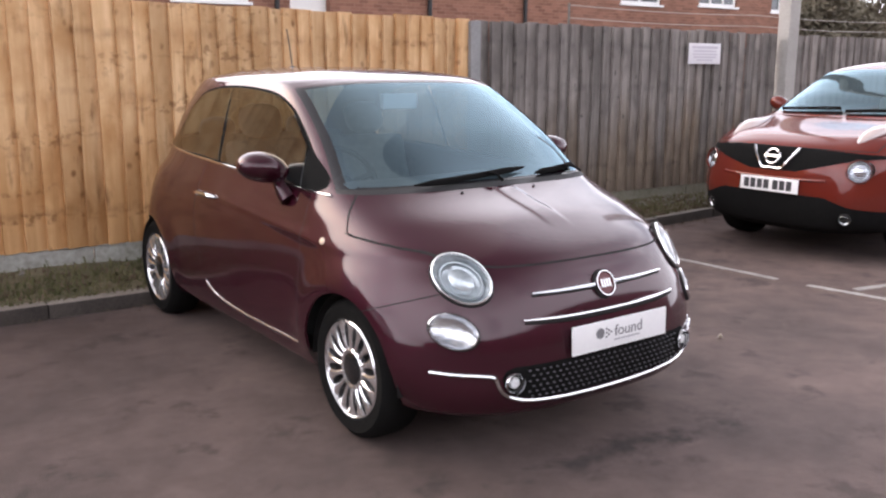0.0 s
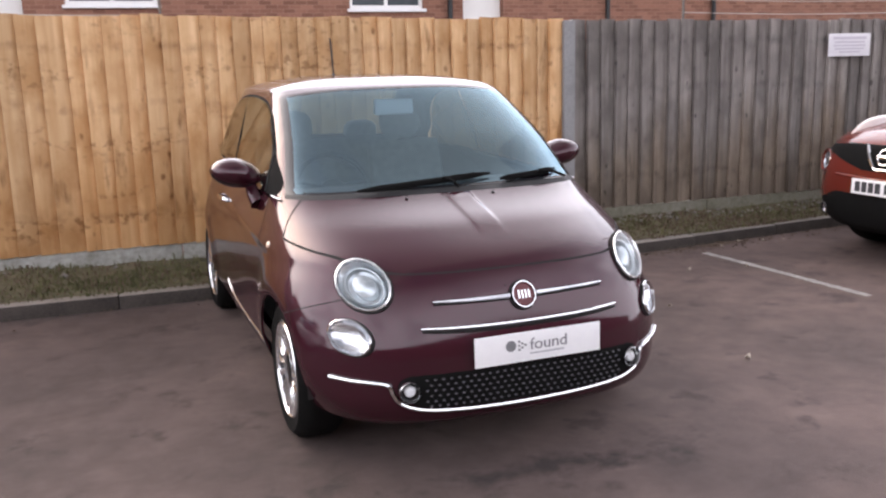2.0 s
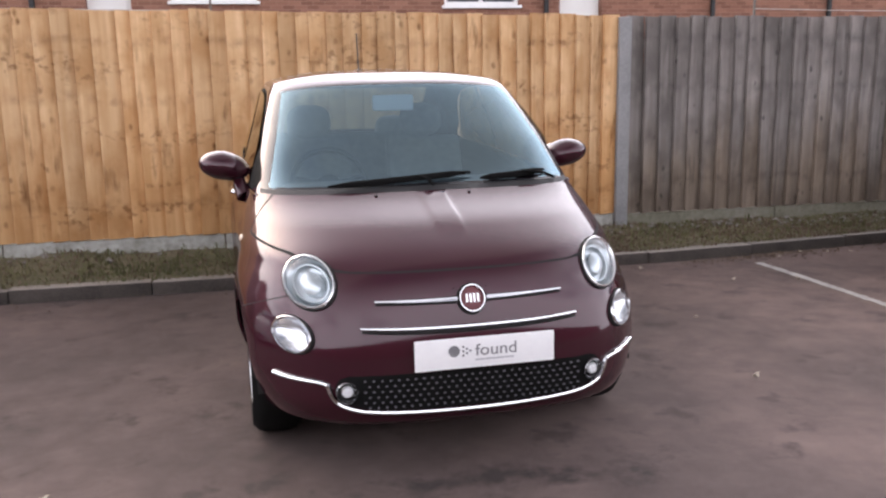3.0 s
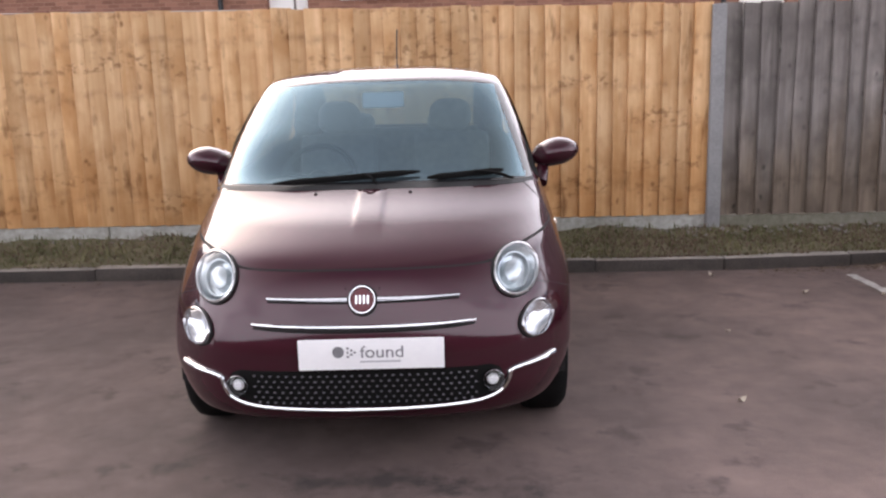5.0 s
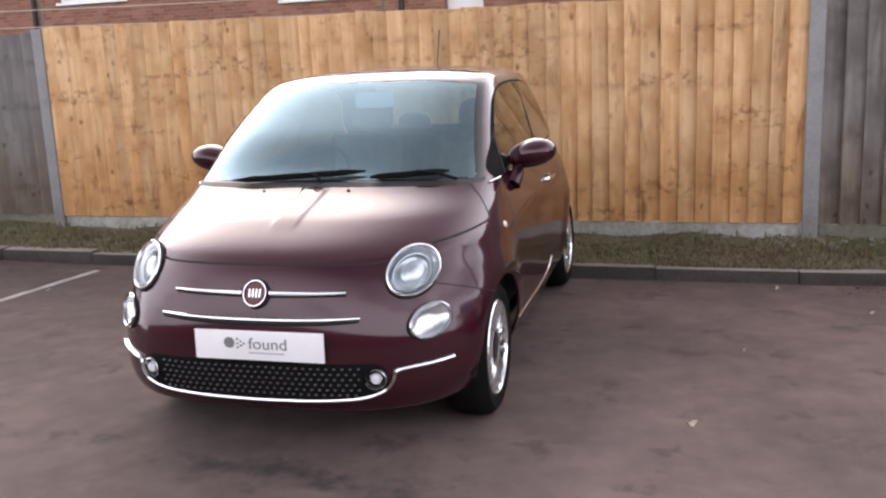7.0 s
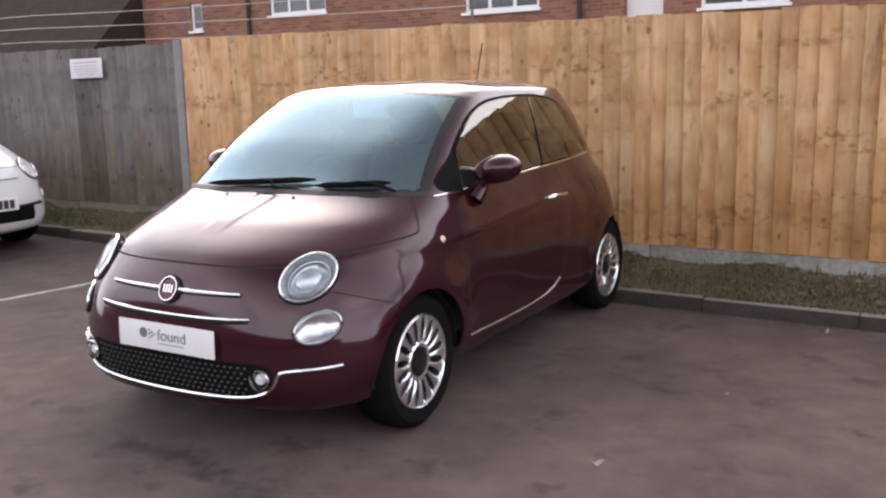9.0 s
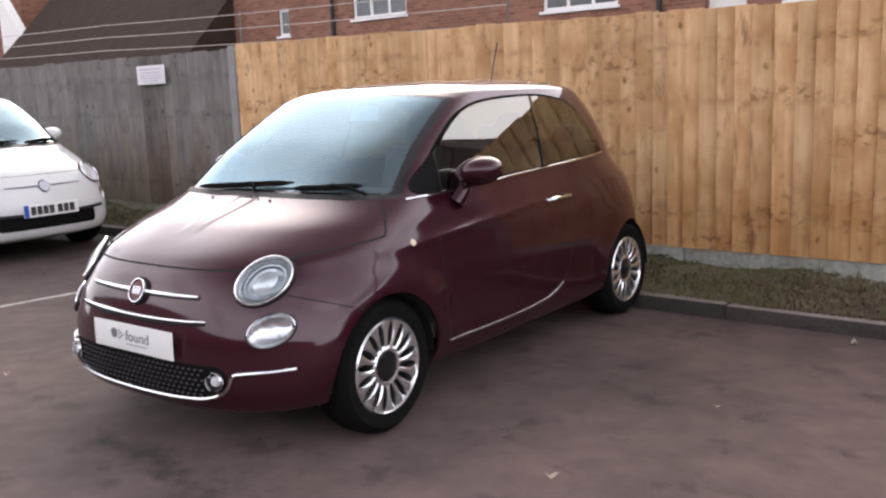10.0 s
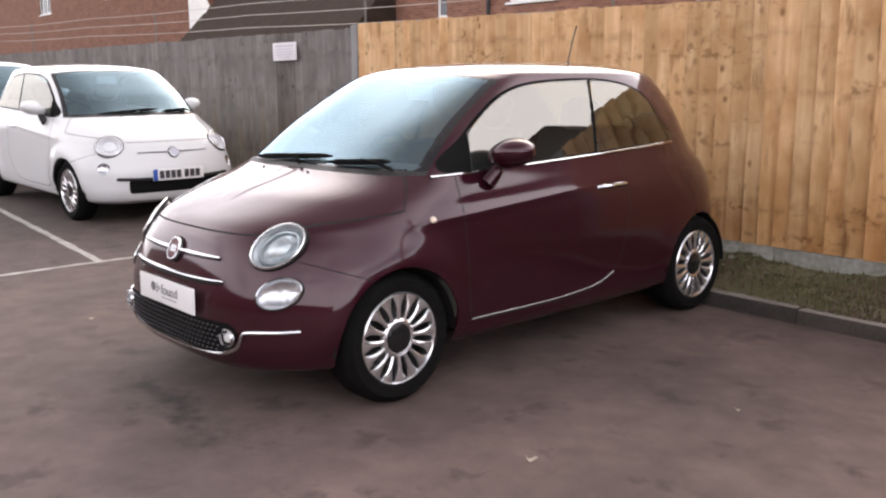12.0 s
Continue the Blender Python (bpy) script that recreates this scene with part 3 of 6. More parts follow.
def city_car(m, paint, label, new_face, group=""):
    """A small rounded three-door hatchback, nose along -y from the front axle."""
    car = thing("hatchback_car", m, label, "car", group)
    sk = Skin(CITY)
    V, T = sk.V, sk.T
    col = lambda V: (V[:, 0], V[:, 1], V[:, 2], V[:, 3])
    lamps_at = []
    for x, z, rx, rz in (((.568, .726, .127, .090),) if new_face else ((.556, .730, .126, .112),)) + (((.642, .549, .098, .063),) if new_face else ((.645, .535, .066, .060),)):
        p, n = sk.front(x, z)
        n = (n + Vector((0, -.16 if z > .65 else -.04, .02))).normalized()
        lean = (-37 if z > .65 else -18) if new_face else 0
        lamps_at.append((facing(p + n * (.007 if z > .65 else .003), n) @ pose(0, 0, 0, 0, lean, 0), rx, rz, lean))

    def f_side(V):
        x, y, z, s = col(V)
        return np.where(x > 0.3, sdf_poly(SIDE_GLASS, y, z), 1)

    def f_wind(V):
        x, y, z, s = col(V)
        return np.where(y < 1.15, np.maximum.reduce([(8.10 - s) * .7, (s - 9.93) * .35, x - (.700 - (z - .985) * .28)]), 1)

    def f_rear(V):
        x, y, z, s = col(V)
        return np.where(y > 2.0, np.maximum.reduce([(8.45 - s) * .3, (s - 9.8) * .3, x - .50]), 1)

    def f_bonnet(V):
        x, y, z, s = col(V)
        low = np.interp(y, [-.62, -.50, -.42, -.30, .044, .2], [5.82, 5.84, 6.02, 6.34, 6.70, 6.75])
        rear = np.where(x > .58, y - (.050 + (z - .836) * .68), -1)
        return np.where(y < .6, np.maximum.reduce([(low - s) * .12, (s - 8.0) * .3, rear, x - .80]), 1)

    def f_cowl(V):
        x, y, z, s = col(V)
        return np.where(y < .6, np.maximum.reduce([(8.0 - s) * .3, (s - 8.12) * .3, x - .70]), 1)

    def f_door(V):
        return np.where(V[:, 0] > .3, sdf_poly(DOOR, V[:, 1], V[:, 2]), 1)

    def f_arch(V):
        x, y, z, s = col(V)
        d = np.minimum(np.hypot(y, z - .295), np.hypot(y - 2.3, z - .295)) - .318
        return np.where(x > .35, d, 1)

    def f_seam(V):
        """The joint between wing and bumper, from the headlamp to the wheel arch."""
        x, y, z, s = col(V)
        return np.where((x > .55) & (y < -.12), np.abs(z - (.600 - (y + .22) * .36)) - .0022, 1)

    def f_grille(V):
        x, y, z, s = col(V)
        if new_face:
            return np.where(y < 0, sdf_poly(GRILLE, x, z), 1)
        qx, qz = np.abs(x) - .43, np.abs(z - .360) - .030
        return np.where(y < 0, np.hypot(np.maximum(qx, 0), np.maximum(qz, 0)) + np.minimum(np.maximum(qx, qz), 0) - .035, 1)

    def f_lamp(V):
        x, y, z, s = col(V)
        a = np.full(len(V), 1.0)
        for m, rx, rz, lean in lamps_at:
            q = np.c_[V[:, :3], np.ones(len(V))] @ np.array(m.inverted()).T
            a = np.where(np.abs(q[:, 1]) < .12, np.minimum(a, (np.hypot(q[:, 0] / rx, q[:, 2] / rz) - .94) * rz), a)
        return a

    for f in (f_side, lambda V: f_side(V) - .012, f_wind, lambda V: f_wind(V) + .031, f_rear, f_cowl, f_arch, f_grille, f_lamp):
        V, T = cut(V, T, f(V))
    V, T = cut(V, T, np.where((V[:, 0] > .55) & (V[:, 1] < -.12), V[:, 2] - (.600 - (V[:, 1] + .22) * .36), 1))
    V, T = cut(V, T, f_seam(V))
    lid_gap = .0044 if new_face else .0026
    for f, gap in ((f_door, .0026), (f_bonnet, lid_gap)):
        V, T = cut(V, T, f(V))
        V, T = cut(V, T, np.abs(f(V)) - gap)
    V, T = cut(V, T, np.where(V[:, 0] > .3, V[:, 1] - (.475 + (V[:, 2] - 1.0) * .12), 1))
    V, T = cut(V, T, np.where(V[:, 0] > .3, np.abs(V[:, 1] - (1.39 + (V[:, 2] - 1.03) * .16)) - .013, 1))
    C = V[T].mean(1)
    # a crease along the flank under the windows
    def crease(V):
        return np.where(V[:, 0] > .55, V[:, 2] - (.785 + (V[:, 1] - .19) * .06), 1)

    def flank(V):
        return (V[:, 0] > .55) & (V[:, 1] > -.35) & (V[:, 1] < 1.6)

    for off in (.022, .010, .004, 0, -.004, -.010, -.030):
        V, T = cut(V, T, np.where(flank(V), crease(V) - off, 1))
    for xc in (.036, .044, .050, .055, .060, .066, .076):
        V, T = cut(V, T, np.where((V[:, 1] < .1) & (V[:, 2] > .7), V[:, 0] - xc, 1))
    C = V[T].mean(1)
    lab = np.full(len(T), "shell", dtype="<U12")
    lab[f_bonnet(C) < 0] = "bonnet"
    lab[(f_door(C) < 0)] = "door"
    lab[(np.abs(f_door(C)) < .0026) & (C[:, 2] < 1.02)] = "gap"
    lab[np.abs(f_bonnet(C)) < lid_gap] = "gap"
    lab[f_seam(C) < 0] = "gap"
    lab[f_cowl(C) < 0] = "cowl"
    lab[f_wind(C) < 0] = "frit"
    lab[f_wind(C) < -.031] = "wind"
    lab[f_rear(C) < 0] = "rear"
    lab[f_side(C) < .012] = "trim"
    fs = f_side(C) < 0
    pillar = np.abs(C[:, 1] - (1.39 + (C[:, 2] - 1.03) * .16)) < .013
    lab[fs & (C[:, 1] < 1.39 + (C[:, 2] - 1.03) * .16)] = "glass_f"
    lab[fs & (C[:, 1] >= 1.39 + (C[:, 2] - 1.03) * .16)] = "glass_r"
    lab[fs & pillar] = "trim"
    lab[fs & (C[:, 1] < .475 + (C[:, 2] - 1.0) * .12)] = "trim"
    lab[f_grille(C) < 0] = "grille"
    keep = (f_arch(C) > 0) & (f_lamp(C) > 0)
    T, lab = T[keep], lab[keep]
    # a rib along the middle of the bonnet that fades towards the nose
    fade = np.clip((V[:, 1] + .42) / .20, 0, 1)
    side = 1 / (1 + np.exp((V[:, 0] - .055) / .004))
    rib = np.where((V[:, 2] > .7) & (f_bonnet(V) < -.006), .0048 * fade * fade * (3 - 2 * fade) * side * np.clip((-.006 - f_bonnet(V)) / .008, 0, 1), 0)
    V = V.copy()
    V[:, 2] += rib
    d = crease(V)
    ends = np.clip((V[:, 1] - .02) / .35, 0, 1) * np.clip((1.50 - V[:, 1]) / .35, 0, 1)
    up, down = np.clip(1 - d / .060, 0, 1), np.clip(1 + d / .045, 0, 1)
    V[:, 0] += np.where((V[:, 0] > .6) & (V[:, 1] > -.35) & (V[:, 1] < 1.6), .0065 * ends * np.where(d > 0, up * up, down * down * (3 - 2 * down)), 0)
    names = {
        ("shell", "gap"): ("body_shell", [paint, "gap"], True, ""),
        "bonnet": ("bonnet", [paint], True, ""),
        "door": ("door", [paint], False, ""),
        "cowl": ("cowl_panel", ["black"], True, "black plastic panel below the windscreen"),
        ("wind", "frit"): ("windscreen", ["windscreen", "frit"], True, "windscreen glass that mirrors the sky"),
        "rear": ("rear_window", ["rear_glass"], True, ""),
        "trim": ("window_surround", ["grille_black"], False, "black rubber and pillar trim"),
        "glass_f": ("side_window", ["glass"], False, "dark side glass"),
        "glass_r": ("quarter_window", ["glass"], False, "dark side glass"),
        "grille": ("lower_grille", ["grille_black"], True, "black lower grille"),
    }
    # the side panes are nearly flat
    VG = V.copy()
    for key in ("glass_f", "glass_r"):
        ids = np.unique(T[lab == key])
        q = V[ids]
        core = q[(q[:, 2] < 1.34) & (q[:, 1] > .80)]
        a, *_ = np.linalg.lstsq(np.c_[np.ones(len(core)), core[:, 1], core[:, 2]], core[:, 0], rcond=None)
        flat = a[0] + a[1] * q[:, 1] + a[2] * q[:, 2]
        VG[ids, 0] = np.clip(flat, q[:, 0] - .008, q[:, 0] + .028)
    panes = {key: names.pop(key) for key in ("glass_f", "glass_r")}
    made = skin_parts(V, T, lab, names, car, M)
    made.update(skin_parts(VG, T, lab, panes, car, M))
    for key in (("wind", "frit"), "rear", "glass_f", "glass_r"):
        for ob in made.get(key, []):
            ob.visible_shadow = False
    doors = {1: made["door"][0], -1: made["door"][1]}
    # underbody
    bm = bmesh.new()
    box(bm, (-.56, -.42, .19), (.56, 2.5, .25), .02)
    part("underbody", bm, "black", car, "dark underside")
    arch_liner(car, 0, .335, .81), arch_liner(car, 2.3, .335, .81)
    for y in (0, 2.3):
        for s in (1, -1):
            wheel(car, s * .697, y, .292, s, .200)
    # arch lips
    for y in (0.0, 2.3):
        for s in (1, -1):
            pts = []
            for i in range(25):
                a = math.pi * (i / 24) * 1.02 - .03
                yy, zz = y + .320 * math.cos(a), .295 + .320 * math.sin(a)
                if zz > .215:
                    pts.append(sk.side(yy, zz, s, -.008)[0])
            strip(car, "arch_lip", pts, .005, paint)
    # lamps
    for s in (1, -1):
        for k, (m0, rx, rz, lean) in enumerate(lamps_at):
            p, n = m0.translation, -(m0.to_3x3() @ Vector((0, 1, 0)))
            p, n = Vector((s * p.x, p.y, p.z)), Vector((s * n.x, n.y, n.z))
            if k == 0:
                lamp(car, p, n, rx, rz, "headlamp", tilt=s * lean, deep=.05, ring_mat="lamp_ring" if new_face else "alloy", bowl="bowl" if new_face else "white_plastic")
            else:
                lamp(car, p, n, rx, rz, "driving_lamp", tilt=s * lean, deep=.03, bulb=False, ring=new_face)
        if new_face:
            p, n = sk.front(s * .466, .360)
            lamp(car, p + n * .012, (n + Vector((0, -1, 0))).normalized(), .041, .041, "fog_lamp", deep=.02, bulb=False)
        # side repeater
        p, n = sk.side(.19, .792, s)
        bm = bmesh.new()
        lathe(bm, [(0, -.010), (.6, -.008), (1, .002)], 20, facing(p, n), .021, .018)
        part("side_repeater", bm, "orange", car, "small pale indicator lens")
        # belt line chrome
        pts = [sk.side(y, z, s, .004)[0] for y, z in smooth_line([(.24, .968), (.8, .985), (1.4, 1.004), (1.8, 1.018), (2.12, 1.034)], 30)]
        if new_face:
            strip(car, "belt_trim", even(pts), .0065, "chrome", label="slim chrome belt strip")
            pts = [sk.side(y, z, s, .0005)[0] for y, z in smooth_line([(.41, .306), (.75, .300), (1.08, .302), (1.34, .324), (1.47, .374)], 24)]
            strip(car, "sill_trim", even(pts), .0042, "alloy", doors[s], label="slim chrome sill strip")
        # handle
        pts = [sk.side(y, .836, s, o)[0] for y, o in ((1.345, .0), (1.365, .022), (1.46, .030), (1.55, .022), (1.57, .0))]
        strip(car, "door_handle", smooth_line(pts, 14), .012, "chrome" if new_face else paint, doors[s], label="bright door handle")
        foot, _ = sk.side(.55, .920, s)
        door_mirror(car, (s * .846, .628, 1.060), (.118, .108, .069), foot, s, paint, arm=paint if new_face else "black")
    # badge and moustache
    p, n = sk.front(0, .664)
    mb = facing(p + n * .006, n)
    bm = bmesh.new()
    lathe(bm, [(0, -.010), (.8, -.009), (.86, -.004), (.9, .0), (.9, .012)], 36, mb, .049, .052)
    badge = part("badge", bm, "badge_red" if new_face else "stud", car, "round red badge with a chrome rim")
    bm = bmesh.new()
    lathe(bm, [(.84, -.004), (.88, -.014), (.96, -.014), (1.0, -.004), (1.0, .012)], 36, mb, .050, .053)
    part("badge_rim", bm, "chrome", badge)
    bm = bmesh.new()
    lathe(bm, [(.98, -.003), (1.10, -.002), (1.12, .014)], 36, mb, .050, .053)
    part("badge_joint", bm, "gap", badge, "dark joint round the badge")
    if new_face:
        for k in (-.021, -.007, .007, .021):
            bm = bmesh.new()
            box(bm, (k - .0035, -.0125, -.016), (k + .0035, -.0095, .016), 0, mb)
            part("badge_bar", bm, "chrome", badge)
    for s in (1, -1):
        pts = [sk.front(s * x, .668 + .004 * x, .006)[0] for x in np.linspace(.055, .352, 14)]
        if new_face:
            # a dark strip below each bar stands in for its shadow
            shade_line = [sk.front(s * x, .660 + .004 * x, .000)[0] for x in np.linspace(.055, .350, 14)]
            strip(car, "bar_joint", even(shade_line), lambda t: .0100 - .0050 * t, "gap", label="dark strip painted as shade under the nose bar")
        strip(car, "grille_bar", even(pts), lambda t: .0125 - .0055 * t, "chrome" if new_face else "stud", flat=.75, label="chrome nose bar")
    if new_face:
        pts = [sk.front(x, .572 + .055 * x * x, .004)[0] for x in np.linspace(-.41, .41, 40)]
        strip(car, "nose_trim", even(pts), lambda t: .0078 - .004 * abs(2 * t - 1) ** 4, "chrome", label="thin curved chrome strip")
        pts = [sk.front(x, .561 + .055 * x * x, .000)[0] for x in np.linspace(-.405, .405, 40)]
        strip(car, "nose_slot", even(pts), lambda t: .0105 - .0055 * abs(2 * t - 1) ** 4, "gap", label="dark slot under the chrome strip")
        # bumper chrome: along the lip, round the fog lamps, out to the flanks
        half = [(0, .268), (.2, .272), (.37, .281), (.445, .293), (.500, .316), (.523, .350), (.531, .378), (.545, .389), (.60, .394), (.655, .395), (.712, .399)]
        half = smooth_line(half, 34)
        line = [(-x, z) for x, z in half[::-1]] + [(x, z) for x, z in half[1:]]
        strip(car, "bumper_trim", even([sk.front(x, z, .006)[0] for x, z in line], 2), .0096, "chrome", label="chrome bumper strip", flat=.9)
        # studs of the lower grille
        bm = bmesh.new()
        for r, z in enumerate((.298, .318, .338, .358, .378, .398)):
            for k in range(-14, 15):
                x = k * .030 + (.015 if r % 2 else 0)
                if abs(x) < .415 - .2 * max(0, .33 - z):
                    p, n = sk.front(x, z, .003)
                    mm = facing(p, n)
                    bmesh.ops.create_cube(bm, size=1, matrix=mm @ Matrix.Diagonal((.0085, .007, .0045, 1)))
        part("grille_studs", bm, "stud", made["grille"][0], "rows of small bright studs", smooth=False)["kind"] = "stuff"
        # dealer's plate
        p, n = Vector((.030, -.700, .485)), Vector((0, -1, .03))
        base, mp_ = plate(car, p, n, .525, .113)
        base.name, base["label"] = "dealer_plate", "white dealer plate with dark lettering"
        bm = bmesh.new()
        lathe(bm, [(0, -.0102), (1, -.0102), (1, -.007)], 24, mp_ @ Matrix.Translation((-.118, 0, .010)), .021, .021)
        part("logo_disc", bm, "grey_ink", base)
        for k, (dx, dz) in enumerate(((-.084, .024), (-.084, .008), (-.084, -.008), (-.071, .016), (-.071, 0), (-.058, .008))):
            bm = bmesh.new()
            lathe(bm, [(0, -.0102), (1, -.0102), (1, -.007)], 10, mp_ @ Matrix.Translation((dx, 0, dz)), .0045, .0045)
            part("logo_dot", bm, "grey_ink", base)
        fc = bpy.data.curves.new("lettering", "FONT")
        fc.body, fc.size, fc.extrude, fc.align_x = "found", .062, .0006, "LEFT"
        tmp = new("tmp", fc)
        bpy.context.view_layer.update()
        me = bpy.data.meshes.new_from_object(tmp.evaluated_get(bpy.context.evaluated_depsgraph_get()))
        bpy.data.objects.remove(tmp)
        wdt = max(v.co.x for v in me.vertices) - min(v.co.x for v in me.vertices)
        me.transform(mp_ @ Matrix.Translation((-.040, -.0095, -.012)) @ pose(0, 0, 0, 90, 0, 0) @ Matrix.Diagonal((.155 / wdt, 1, 1, 1)))
        me.materials.clear()
        put("lettering", me, "grey_ink", base, "dark grey lettering")
        bm = bmesh.new()
        box(bm, (-.04, -.0095, -.030), (.105, -.0082, -.024), 0, mp_)
        part("small_print", bm, "pale_ink", base)
    else:
        p, n = Vector((0, -.712, .462)), Vector((0, -1, .03))
        plate(car, p, n, .52, .111, True, character_cells(-.195, 4, 3))
        pts = [sk.front(x, .425 + .03 * x * x, .004)[0] for x in np.linspace(-.56, .56, 30)]
        strip(car, "bumper_trim", pts, .014, "black", label="black bumper strip")
    # wipers
    for x0, z0, x1, z1, rx in ((-.43, .996, .20, 1.030, .02), (.23, 1.006, .56, 1.022, .60)):
        pts = [sk.front(x0 + (x1 - x0) * t, z0 + (z1 - z0) * t, .016)[0] for t in np.linspace(0, 1, 14)]
        w = strip(car, "wiper", pts, lambda t: .0095 * min(1, 5 * t + .3, 5 * (1 - t) + .3), "grille_black", flat=1.5, label="black wiper blade")
        a, root = pts[8], sk.front(rx, .992, .01)[0]
        strip(car, "wiper_arm", smooth_line([root, (a + root) / 2 + Vector((0, -.012, .016)), a + Vector((0, -.010, .012))], 8), .007, "grille_black", w)
    for x in (-.24, .16):
        g, nn = sk.front(x, .972)
        bm = bmesh.new()
        ellipsoid(bm, (x, g.y, g.z + .003), (.008, .007, .004), 12)
        part("washer_jet", bm, "black", car)
    if new_face:
        bm = bmesh.new()
        tube(bm, [(.01, 2.00, 1.475), (.012, 2.035, 1.60), (.015, 2.075, 1.715)], .0042, 8)
        ellipsoid(bm, (.01, 2.0, 1.478), (.025, .04, .018), 14)
        part("aerial", bm, "black", car, "thin black roof aerial")
    # inside
    bm = bmesh.new()
    box(bm, (-.60, .32, .62), (.60, .75, .955), .06)
    part("dashboard", bm, "dash", car, "dark dashboard")
    bm = bmesh.new()
    box(bm, (-.70, .2, .23), (.70, 2.5, .30))
    part("cabin_floor", bm, "black", car)
    for x in (-.34, .34):
        seat(car, x, 1.25, .40)
    seat(car, 0, 2.0, .45, 1.1, .55, "rear_seat", False)
    for x in (-.30, .30):
        bm = bmesh.new()
        ellipsoid(bm, (x, 2.46, 1.10), (.12, .05, .08), 16, None, .75)
        part("rear_headrest", bm, "seat", car)
    bm = bmesh.new()
    ms = Matrix.Translation((-.34, .80, .93)) @ pose(0, 0, 0, 62, 0, 0)
    tube(bm, [ms @ Vector((.185 * math.cos(a), .185 * math.sin(a), 0)) for a in np.linspace(0, 2 * math.pi, 36, endpoint=False)], .015, 8, closed=True)
    for a in (0.2, 2.94, 4.7):
        tube(bm, [ms @ Vector((0, 0, -.02)), ms @ Vector((.18 * math.cos(a), .18 * math.sin(a), 0))], .016, 6)
    ellipsoid(bm, ms @ Vector((0, 0, -.02)), (.07, .05, .06), 14)
    part("steering_wheel", bm, "black", car, "dark steering wheel")
    bm = bmesh.new()
    box(bm, (-.105, .80, 1.285), (.105, .835, 1.365), .016)
    part("interior_mirror", bm, "white_plastic", car, "pale back of the interior mirror")
    return car


def gz(x):
    """The ground's height: level, with a slight rise towards the far end on the left."""
    return .016 * max(0.0, -x - .6)


city_car(pose(2.784, 3.267, 0, 0, 0, 1.75), "maroon", "dark maroon three-door hatchback car parked before the fence", True)
white_car = city_car(pose(-2.66, 4.71, gz(-2.66), 0, 0, 92.7) @ pose(0, 0, 0, .91, 0, 0) @ Matrix.Scale(1.035, 4), "white", "white three-door hatchback car parked by the grey fence", False, "white cars")


